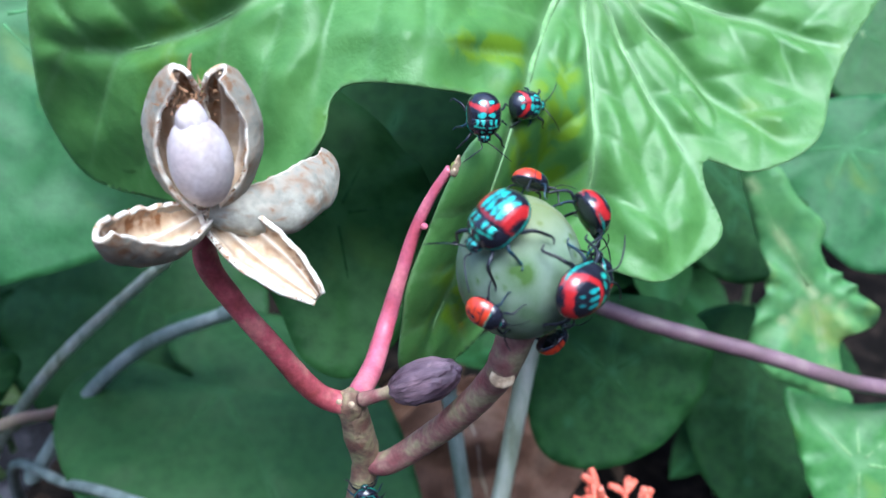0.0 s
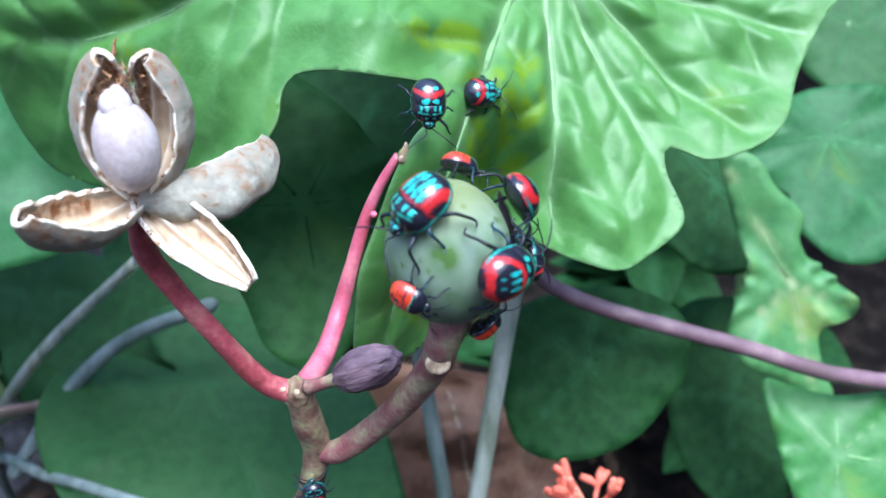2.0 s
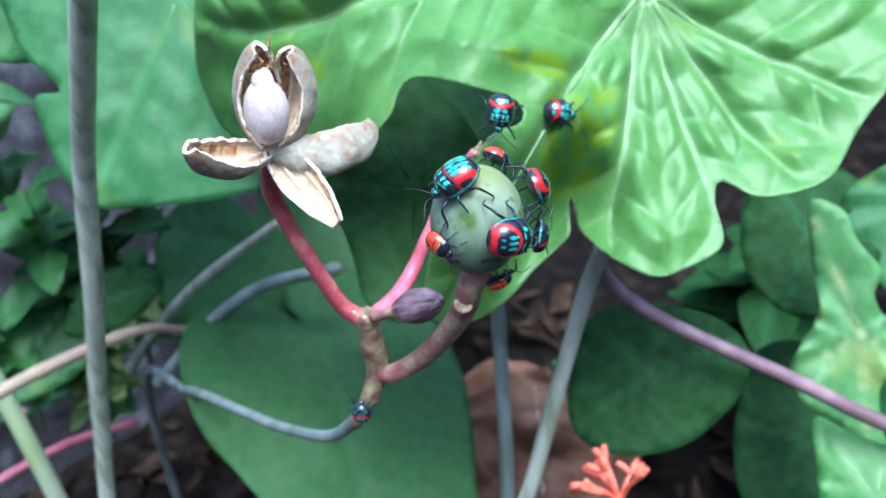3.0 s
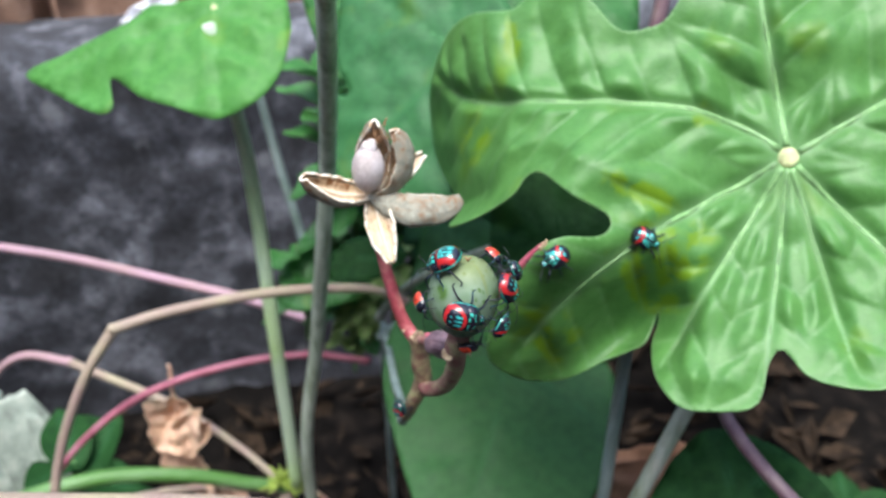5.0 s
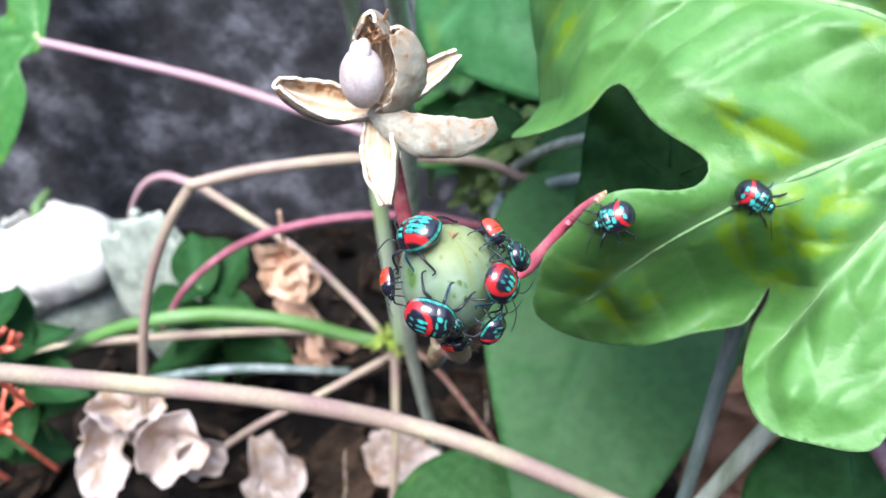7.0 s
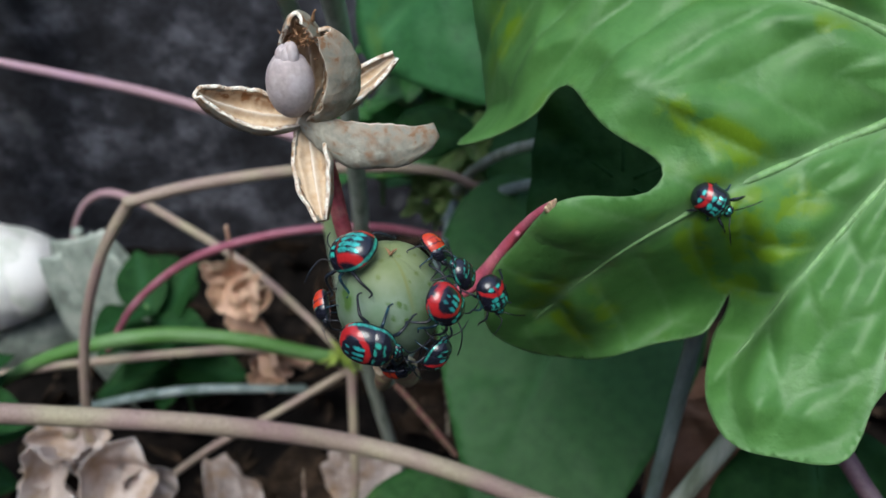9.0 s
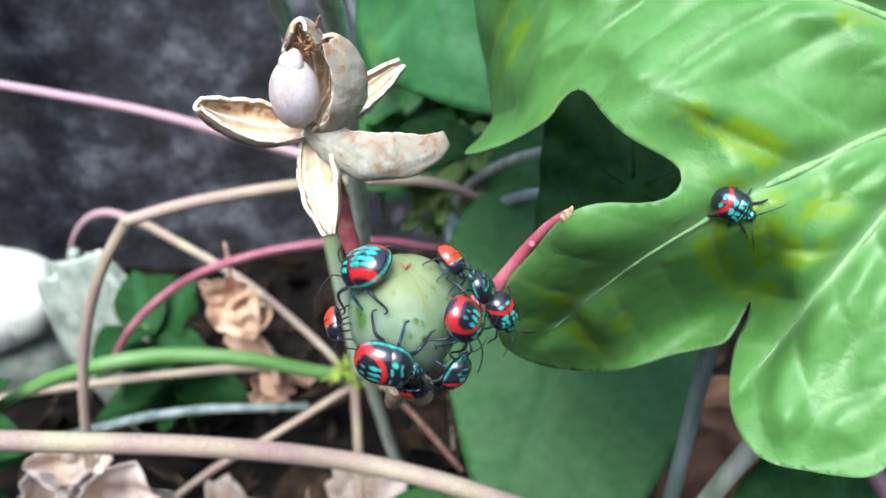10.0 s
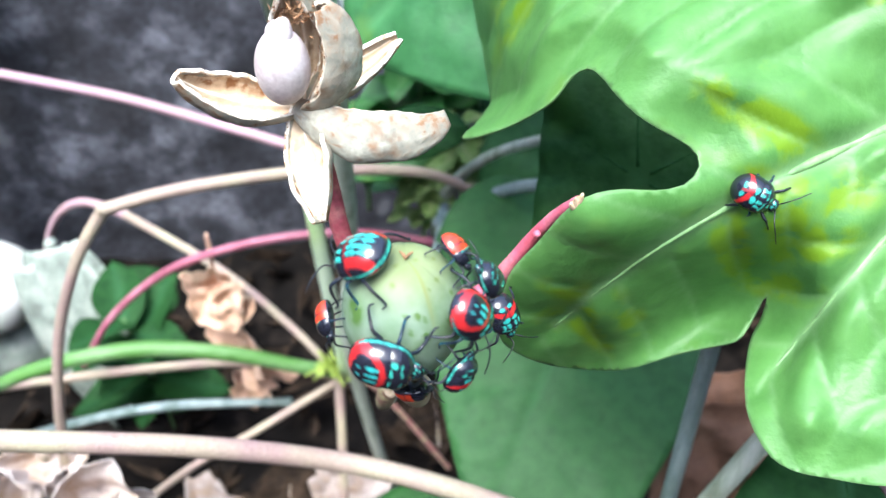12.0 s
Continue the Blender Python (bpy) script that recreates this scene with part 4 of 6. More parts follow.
part("branch", tube("branch", (FORK, (0.0070, 0.0445, 0.3505), (0.0188, 0.0482, 0.3535), (0.0252, 0.0464, 0.3646), (0.0303, 0.0445, 0.3742), (0.0342, 0.0414, 0.3822), (0.0378, 0.0378, 0.3886)), (0.0028, 0.0025, 0.0022, 0.0017, 0.0015, 0.0012, 0.0010), sides=14, rough=0.06), PINK_STEM, plant, "pink branch ending in a stub")
part("branch", tube("branch", (LOW, (-0.0050, 0.0352, 0.3345), (-0.0012, 0.0262, 0.3428), (-0.0004, 0.0145, 0.3580), (-0.0010, 0.0056, 0.3725), (-0.0022, 0.0022, 0.3805), (0.0, 0.0, 0.388)), (0.0024, 0.0028, 0.0029, 0.0030, 0.0031, 0.0032, 0.0035), sides=18, rough=0.05), MAUVE_STEM, plant, "mauve branch curving up to the fruit")
def knot(v, th, ph):
    return 1 + 0.16 * noise.noise(v * 2.3) + 0.08 * noise.noise(v * 6)
kn = part("knob", ball("knob", 0.0031, 0.0031, 0.0040, 22, 28, knot), FORK_STEM, plant, "knobbly brown knot at the fork")
kn.location = (FORK[0] - 0.0004, FORK[1], FORK[2] + 0.0006)
tip = part("stub_tip", ball("stub_tip", 0.0013, 0.0012, 0.0020), LIME, plant, "yellow-green stub tip")
tip.location = (0.0374, 0.0362, 0.3888)
for k, (dx, dz) in enumerate(((0.0016, 0.0012), (-0.0008, 0.0024), (0.0006, 0.0034), (-0.0018, 0.0010))):
    part("bract", tube("bract", ((0.0368, 0.0362, 0.3878), (0.0372 + dx * 0.6, 0.0357, 0.3888 + dz * 0.4), (0.0374 + dx, 0.0352, 0.389 + dz)), (0.0010, 0.0009, 0.0003), 4, 6), SCAR, plant, "withered ochre bract")
for k, (p, s, n) in enumerate((((0.0296, 0.0412, 0.3768), 0.0009, (-0.5, -0.8, 0.3)), ((-0.0101, 0.0365, 0.3585), 0.0007, (-0.3, -0.9, 0.3)), ((-0.0128, 0.0370, 0.3617), 0.0006, (-0.4, -0.9, 0.3)))):
    w = part("wart", ball("wart", s, s, s * 0.9), PINK_STEM if k == 0 else SCAR, plant)
    w.location = p
def disc(rx, ry, t):
    return ball("scar", rx, ry, t, 10, 20)
s1 = part("scar", disc(0.0024, 0.0021, 0.0007), SCAR, plant, "pale round scar of a fallen flower")
s1.matrix_world = frame_of((-0.70, -0.42, 0.45), (-0.0047, 0.0022, 0.3770))
s2 = part("scar", disc(0.0014, 0.002, 0.0006), SCAR, plant, "pale round scar of a fallen flower")
s2.matrix_world = frame_of((0.75, 0.1, 0.5), (0.0022, 0.0042, 0.3752))

bud = thing("dried_bud", "wrinkled purple-brown bud shrivelled on the fork", "bud")
def bud_shape(v, th, ph):
    return 1 + 0.035 * math.sin(6 * ph + v.z) * math.sin(th) + 0.08 * noise.noise(v * 2.5) + 0.05 * noise.noise(v * 7)
part("bud_body", ball("bud_body", 0.0047, 0.0045, 0.0086, 40, 44, bud_shape), BUD, bud)
P0, P1 = Vector((-0.0073, 0.0375, 0.3560)), Vector((-0.0003, 0.0133, 0.3705))
bd = (P1 - P0)
bud.matrix_world = Matrix.Translation(P0 + bd * 0.64) @ bd.to_track_quat("Z", "Y").to_matrix().to_4x4()
part("bud_stalk", tube("bud_stalk", ((0.0004, 0.0, -0.0175), (0, 0, -0.011), (0, 0, -0.0058)), (0.0017, 0.0013, 0.0020)), MAUVE_STEM, bud)
part("bud_tip", tube("bud_tip", ((0, 0, 0.006), (0.0004, 0, 0.0082), (0, 0.0005, 0.0094)), (0.0022, 0.0013, 0.0005)), BUD, bud, "black withered tip")

# ---- green fruit ----
def sm01(x, lo, hi):
    t = min(1.0, max(0.0, (x - lo) / (hi - lo)))
    return t * t * (3 - 2 * t)


def fruit_shape(v, th, ph):
    lobes = 0.014 * math.cos(3 * (ph - 0.5)) * math.sin(th)
    dimple = -0.06 * math.exp(-(th / 0.28) ** 2)
    groove = -0.012 * math.exp(-(((ph - 1.55 + math.pi / 3) % (2 * math.pi / 3) - math.pi / 3) / 0.07) ** 2) * min(1, th * 2) * (1 if th < 1.5 else max(0, 2.5 - th))
    return 1 + lobes + dimple + groove + 0.006 * noise.noise(v * 3)
fruit = thing("green_fruit", "rounded three-lobed unripe green fruit, crowded with bugs", "fruit")
fm = ball("fruit_body", 0.0106, 0.0106, 0.0128, 64, 96, fruit_shape)
blotch, ripe = [], []
rnd = random.Random(4)
flecks = [(Vector((rnd.gauss(0, 1), rnd.gauss(0, 1), rnd.gauss(0, 1))).normalized(), rnd.uniform(0.018, 0.045)) for _ in range(90)]
for v in fm.vertices:
    q = Vector((v.co.x / 0.0106, v.co.y / 0.0106, v.co.z / 0.0128)).normalized()
    g = sum(math.exp(-((q - p).length / r) ** 2) for p, r in flecks)
    blotch.append(2.2 * math.exp(-((q - Vector((-0.80, -0.46, 0.38)).normalized()).length / 0.20) ** 2) + 2.6 * g + 0.7 * math.exp(-((q - Vector((-0.2, -0.97, 0.1))).length / 0.25) ** 2))
    ripe.append(0.75 * sm01(q.z, 0.45, 1.0) + 0.6 * math.exp(-((math.atan2(q.y, q.x) + 1.1) / 0.05) ** 2) * sm01(q.z, 0.2, 0.6))
fm.attributes.new("lime", "FLOAT", "POINT").data.foreach_set("value", np.array(blotch, dtype=np.float32))
fm.attributes.new("vein", "FLOAT", "POINT").data.foreach_set("value", np.array(ripe, dtype=np.float32))
part("fruit_body", fm, FRUIT, fruit)
fruit.matrix_world = Matrix.Translation((0, 0, 0.4)) @ axes((1, 0, -0.12), (0.12, 0.03, 1))
for k in range(3):
    a = 0.4 + k * 2.1
    st = part("style_remnant", tube("style", ((0, 0, 0.0121), (0.0006 * math.cos(a), 0.0006 * math.sin(a), 0.0128), (0.0013 * math.cos(a), 0.0013 * math.sin(a), 0.0131)), (0.0003, 0.00025, 0.0001), sides=6), TUFT, fruit, "tiny brown withered style")

# ---- open seed capsule ----
def valve_mesh(length, width, deep, bend, inner, seed=0, skew=1.0, brown=1.0, roll=1.12, side=1):
    """Half a dry husk: a boat-shaped shell along x that opens to +z, its edges rolled in a little."""
    nu, nv = 56, 45
    verts, stain, pale = [], [], []
    for i in range(nu):
        s = i / (nu - 1)
        k = s ** skew
        w = width * (math.sin(math.pi * (0.06 + 0.90 * k)) ** 0.7) * (1 - 0.25 * s * s / skew ** 2) + 0.0003
        d = deep * (math.sin(math.pi * (0.05 + 0.90 * k)) ** 0.6) + 0.0002
        ang = bend * s
        cx, cz = (length * (math.sin(ang) / bend), length * (1 - math.cos(ang)) / bend) if abs(bend) > 1e-3 else (length * s, 0)
        nxv, nzv = -math.sin(ang), math.cos(ang)
        for j in range(nv):
            f = -1 + 2 * j / (nv - 1)
            a = f * roll * math.pi / 2
            y, h = w * math.sin(a), -d * math.cos(a) * (1 + 0.10 * (1 - abs(f)))
            if inner:
                ridge = math.exp(-((f + 0.10) / 0.10) ** 2) + 0.35 * math.exp(-((f - 0.45) / 0.08) ** 2) + 0.25 * math.exp(-((f + 0.6) / 0.08) ** 2)
                y, h = y * 0.90, h * 0.72 + 0.40 * d * ridge
                h += 0.00022 * noise.noise(Vector((s * 26 + seed, f * 2.5, 3)))
            k = 1 + 0.10 * noise.noise(Vector((s * 6 + seed, f * 2, 1))) + (0 if inner else 0.03 * noise.noise(Vector((s * 17 + seed, f * 6, 4))))
            if abs(f) > 0.88:
                h += 0.0009 * (abs(f) - 0.88) / 0.12 * noise.fractal(Vector((s * 5, f * 0.3, seed)), 0.9, 2.3, 5)
            verts.append((cx + nxv * h * k, y * k, cz + nzv * h * k))
            fleck = 0.5 + 0.5 * noise.noise(Vector((s * 7, f * 4, seed + 9)))
            streak = 0.5 + 0.9 * noise.noise(Vector((s * 22, f * 1.6, seed + 2)))
            if inner:
                wall = math.exp(-((side * f + 0.66) / 0.24) ** 2) + (0.8 * brown if side > 0 else 0.1) * math.exp(-((side * f - 0.62) / 0.22) ** 2)
                stain.append(max(0.0, 2.3 * brown * (0.5 * fleck + 0.7 * streak) * wall * min(1, 3 * s) + 0.5 * max(0, 1 - s / 0.2)))
                pale.append(0.9 * math.exp(-((f + 0.10) / 0.06) ** 2) + 0.7 * math.exp(-((f - 0.45) / 0.05) ** 2))
            else:
                speck = max(0.0, noise.noise(Vector((s * 19, f * 9, seed + 6))) - 0.22) * 2.6 + max(0.0, noise.noise(Vector((s * 5, f * 3, seed + 16))) - 0.3) * 1.6
                stain.append(max(0.0, speck + (1.5 if s > 0.6 else 0.8) * fleck * (math.exp(-((abs(f) - 0.82) / 0.20) ** 2) + math.exp(-((s - 0.97) / 0.14) ** 2))))
                pale.append(0.9 * (abs(f) > 0.97))
    return grid_mesh("valve", verts, nu, nv, layers=(("lime", stain), ("vein", pale)))


capsule = thing("open_capsule", "dry split seed capsule with curled valves and one pale seed", "seed capsule")


def crumbs(v, seed, count=46):
    """Torn brown fibres along a valve's edges."""
    rnd = random.Random(seed)
    bm = bmesh.new()
    nu, nv = 56, 45
    for _ in range(count):
        i, j = rnd.randrange(8, nu - 2), rnd.choice((0, 0, 1, nv - 1, nv - 2))
        o = v.data.vertices[i * nv + j].co + Vector((rnd.gauss(0, 1), rnd.gauss(0, 1), rnd.gauss(0, 1))) * 0.00018
        d = Vector((rnd.gauss(0, 1), rnd.gauss(0, 1), rnd.gauss(0.5, 0.7))).normalized() * rnd.uniform(0.0002, 0.00085)
        e = d.cross(Vector((0.3, 0.5, 0.8))).normalized() * rnd.uniform(0.00010, 0.00024)
        q = d.cross(e).normalized() * e.length
        vs = [bm.verts.new(p) for p in (o + e, o - e * 0.5 + q, o - e * 0.5 - q, o + d)]
        for f in ((0, 1, 3), (1, 2, 3), (2, 0, 3)):
            bm.faces.new([vs[k] for k in f])
    return bm


def valve(tipp, inner_dir, width=0.0048, deep=0.0036, bend=0.5, seed=0, label="", skew=1.0, brown=1.0, base=(-0.0184, 0.0518, 0.4098), roll=1.12, side=1):
    x = (Vector(tipp) - Vector(base))
    length = x.length
    # the chord of the bent spine lies along the line to the tip
    m = axes(x, inner_dir, base)
    half = Matrix.Rotation(bend / 2, 4, "Y")
    chord = length * (bend / 2) / math.sin(bend / 2) if abs(bend) > 1e-3 else length
    v = part("valve", valve_mesh(chord, width, deep, bend, False, seed, skew, roll=roll), HUSK, capsule, label)
    v.matrix_world = m @ half
    sd = v.modifiers.new("thickness", "SOLIDIFY")
    sd.thickness, sd.offset, sd.material_offset_rim = 0.0009, 0, 1
    v.data.materials.append(RIM)
    part("lining", valve_mesh(chord * 0.985, width, deep, bend, True, seed, skew, brown, roll, side), LINING, v, "cream inner lining with brown fibres")
    part("fibre", crumbs(v, seed + 40), TUFT, v, "torn brown fibres on the edge", smooth=False)
    return v


valve((-0.0400, 0.0478, 0.4209), (0.27, -0.40, 0.87), 0.0048, 0.0050, 0.85, 1, "valve curled out, cream inside")
valve((-0.0163, 0.0317, 0.3944), (-0.36, -0.40, 0.8), 0.0046, 0.0050, -0.40, 2, "valve hanging forward, cream inside", roll=1.02, side=-1)
valve((0.0108, 0.0503, 0.4046), (-0.04, 0.83, 0.52), 0.0052, 0.0064, 1.10, 3, "grey husked valve curled sideways", 1.1)
valve((0.0029, 0.0691, 0.4134), (0.0, -0.5, 0.8), 0.0034, 0.0036, 0.4, 4, "valve reaching backward, cream inside")
valve((-0.0165, 0.0500, 0.4345), (-0.12, -0.95, 0.25), 0.0056, 0.0058, 1.15, 5, "upright valve behind the seed", brown=1.1)
valve((-0.0112, 0.0485, 0.4325), (-0.90, -0.02, 0.36), 0.0056, 0.0056, 1.25, 6, "upright valve with grey-green husk", brown=1.1)


def seed_shape(v, th, ph):
    return (1 - 0.10 * v.z) * (1 + 0.01 * noise.noise(v * 3))
sd = part("seed", ball("seed", 0.0054, 0.0049, 0.0080, 40, 48, seed_shape), SEED, capsule, "smooth pale lilac seed")
sd.matrix_world = Matrix.Translation((-0.0196, 0.0476, 0.4219)) @ axes((1, 0, -0.1), (0.10, 0.05, 1))
for k in range(6):
    a, r = k * 1.05 + 0.3, (0.0012, 0.0015, 0.0012, 0.0015, 0.0013, 0.0016)[k]
    c = part("caruncle", ball("caruncle", r, r, r * (1.5 + 0.25 * (k % 3))), SEED, sd, "white waxy seed tip")
    c.matrix_world = Matrix.Translation((-0.0190 + 0.0013 * math.cos(a), 0.0480 + 0.0012 * math.sin(a), 0.4283)) @ axes((1, 0, -0.1), (0.1 - 0.35 * math.cos(a), 0.05 - 0.35 * math.sin(a), 1))
rnd = random.Random(5)
fib = bmesh.new()
for k in range(110):
    o = Vector((-0.0158 + rnd.gauss(0, 0.0022), 0.0515 + rnd.gauss(0, 0.0016), 0.4298 + rnd.gauss(0, 0.0012)))
    d = Vector((rnd.gauss(0, 1), rnd.gauss(0, 1), rnd.gauss(0.6, 0.8))).normalized() * rnd.uniform(0.0008, 0.0024)
    s = d.cross(Vector((0.3, 0.5, 0.8))).normalized() * rnd.uniform(0.00012, 0.0003)
    u = d.cross(s).normalized() * s.length
    vs = [fib.verts.new(q) for q in (o + s, o - s * 0.5 + u, o - s * 0.5 - u, o + d)]
    for f in ((0, 1, 3), (1, 2, 3), (2, 0, 3)):
        fib.faces.new([vs[i] for i in f])
part("fibre_tuft", fib, TUFT, capsule, "torn brown fibres", smooth=False)
part("barb", tube("barb", ((-0.0130, 0.0522, 0.4335), (-0.0125, 0.0520, 0.4352), (-0.0119, 0.0518, 0.4362)), (0.0005, 0.0003, 0.0002), sides=6), TUFT, capsule)


# ---- bugs ----
def smooth(x, lo, hi):
    t = np.clip((x - lo) / (hi - lo), 0, 1)
    return t * t * (3 - 2 * t)


def shell(name, length, a, b, top, low, cx, marks, nu=60, nv=90, taper=0.0):
    """A domed plate: half lengths a and b, height top, belly low, centred at cx; marks(u, v, w) gives red, teal, green."""
    verts, col = [], []
    for i in range(nu):
        th = math.pi * (i + 0.02) / (nu - 0.96)
        for j in range(nv):
            ph = 2 * math.pi * j / nv
            u, v, w = math.sin(th) * math.cos(ph), math.sin(th) * math.sin(ph), math.cos(th)
            su, sv = math.copysign(abs(u) ** 0.92, u), math.copysign(abs(v) ** 0.92, v)
            verts.append(((cx + a * su) * length, b * sv * (1 + taper * u) * length, (top * w if w > 0 else low * w) * length))
            q = Vector((u, v, w)) * 3.1 + Vector((length * 2000, cx * 30, 0))
            ju, jv = 0.05 * noise.noise(q) + 0.04 * noise.noise(q * 4), 0.05 * noise.noise(q + Vector((9, 4, 2))) + 0.04 * noise.noise(q * 4.3)
            col.append(marks(u + ju, v + jv, w, math.hypot(u, v)))
    return grid_mesh(name, verts, nu, nv, True, (("mark", np.array(col)),), caps=True)


def sm(x, lo, hi):
    t = min(1.0, max(0.0, (x - lo) / (hi - lo)))
    return t * t * (3 - 2 * t)


def band(x, lo, hi, soft=0.05):
    return sm(x, lo - soft, lo + soft) * (1 - sm(x, hi - soft, hi + soft))


def spot(u, v, cu, cv, ru, rv):
    return 1 - sm(math.hypot((u - cu) / ru, (v - cv) / rv), 0.75, 1.15)


def edging(w, turn, n=30):
    """Bright scalloped hem along the shell's edge."""
    return band(w, 0.02, 0.17, 0.04) * (0.72 + 0.28 * math.sin(n * turn))


def ringed(u, v, w, e):
    """Red ring round a dark disc with teal spots and black plates, a scalloped teal hem."""
    if w < -0.1:
        return (0, 0, 0)
    e3 = math.hypot((u + 0.33) / 0.57, v / (0.76 - 0.14 * u))
    red = band(e3, 0.80, 1.08, 0.04) * (1 - 0.9 * spot(u, v, -0.62, 0.30, 0.07, 0.10)) * (1 - 0.9 * spot(u, v, -0.62, -0.30, 0.07, 0.10))
    teal = max(max(spot(u, v, -0.10, c, 0.20, 0.085) for c in (-0.27, 0.0, 0.27)), 0.5 * spot(u, v, -0.52, 0.14, 0.09, 0.06), 0.5 * spot(u, v, -0.52, -0.14, 0.09, 0.06))
    hem = edging(w, math.atan2(v, u)) * sm(u, -0.9, -0.5)
    return (red * (1 - teal) * (1 - sm(hem, 0.2, 0.5)), max(teal * (e3 < 0.82), hem), 0.15 + 0.5 * hem)


def striped(u, v, w, e):
    """Black back with two rows of teal plates, a mauve line at the waist, red bars along the sides, a green hem."""
    if w < -0.1:
        return (0, 0, 0)
    waist = band(u + 0.12 * abs(v), 0.20, 0.30, 0.03)
    red = max(band(abs(v), 0.54, 0.84, 0.05) * band(u, -0.80, 0.18, 0.06), 0.5 * waist)
    teal = max(spot(u, v, r, c, 0.235, 0.105) for r in (-0.05, -0.50) for c in (-0.38, -0.13, 0.13, 0.38))
    hem = edging(w, math.atan2(v, u), 26)
    return (red * (1 - teal) * (1 - sm(hem, 0.2, 0.5)), max(teal, hem), 0.25 + 0.45 * hem)


def barred(u, v, w, e):
    """Black tail, a red bow across the back with teal patches before and behind it."""
    if w < -0.1:
        return (0, 0, 0)
    bow = u + 0.45 * v * v
    red = max(band(bow, -0.16, 0.08, 0.03) * band(abs(v), 0.04, 0.86, 0.05), 0.55 * band(abs(v), -0.1, 0.06, 0.03) * band(u, -0.42, 0.1, 0.05))
    teal = max(spot(u, v, -0.36, 0.24, 0.10, 0.17), spot(u, v, -0.36, -0.24, 0.10, 0.17), spot(u, v, 0.20, 0.26, 0.11, 0.21), spot(u, v, 0.20, -0.26, 0.11, 0.21))
    hem = edging(w, math.atan2(v, u), 24) * sm(u, -0.4, 0.0)
    return (red * (1 - teal) * (1 - sm(hem, 0.2, 0.5)), max(teal, hem), 0.3 + 0.4 * hem)


def orange(u, v, w, e):
    """Small young bug: orange-red back with dark plates along the middle and a pale green collar line."""
    if w < -0.15:
        return (0, 0, 0)
    dark = max(0.95 * spot(u, v, -0.30, 0, 0.22, 0.14), 0.8 * spot(u, v, -0.62, 0, 0.12, 0.20), 0.75 * spot(u, v, -0.1, 0.44, 0.20, 0.07), 0.75 * spot(u, v, -0.1, -0.44, 0.20, 0.07),
               0.9 * band(u + 0.2 * abs(v), 0.06, 0.13, 0.02), 0.85 * band(u + 0.2 * abs(v), -0.34, -0.28, 0.02) * band(abs(v), 0.2, 0.8), 1 - sm(w, 0.0, 0.16), sm(u, 0.42, 0.5))
    return (1 - dark, 0.9 * band(u, 0.36, 0.46, 0.03) * band(abs(v), -0.1, 0.7), 0.8)


def front(u, v, w, e):
    """Black collar, broken teal bars across it and bright dashes on its hem."""
    if w < -0.05:
        return (0, 0, 0)
    teal = max(0.9 * band(u + 0.25 * abs(v), -0.06, 0.10, 0.03) * band(abs(v), 0.10, 0.40, 0.04), 0.85 * spot(u, v, 0.04, 0.60, 0.16, 0.10), 0.85 * spot(u, v, 0.04, -0.60, 0.16, 0.10),
               0.7 * band(u + 0.3 * abs(v), 0.50, 0.58, 0.03) * band(abs(v), 0.12, 0.62, 0.05))
    return (0, max(teal, 0.8 * edging(w, math.atan2(v, u), 22)), 0.55)


def front_teal(u, v, w, e):
    """Black collar with long metallic teal bars."""
    if w < -0.05:
        return (0, 0, 0)
    teal = max(spot(u, v, 0.0, c, 0.26, 0.09) for c in (-0.52, -0.20, 0.20, 0.52))
    teal = max(teal, 0.9 * band(u + 0.35 * abs(v), 0.48, 0.56, 0.03) * band(abs(v), 0.08, 0.7, 0.05), 0.8 * spot(u, v, 0.72, 0.22, 0.07, 0.12), 0.8 * spot(u, v, 0.72, -0.22, 0.07, 0.12))
    return (0, max(teal, edging(w, math.atan2(v, u), 22)), 0.35 + 0.6 * max(0.0, u))


def front_dark(u, v, w, e):
    return (0, 0.8 * band(u, -0.16, -0.06, 0.03) * band(abs(v), 0.0, 0.75, 0.08) if w > 0 else 0, 0.7)


def dark_bars(u, v, w, e):
    """Black shell with short bright teal bars."""
    if w < -0.1:
        return (0, 0, 0)
    return (0, max(band(u, -0.18, -0.04, 0.03) * band(abs(v), 0.08, 0.5, 0.04), band(u, -0.55, -0.44, 0.03) * band(abs(v), 0.08, 0.4, 0.04)), 0.5)


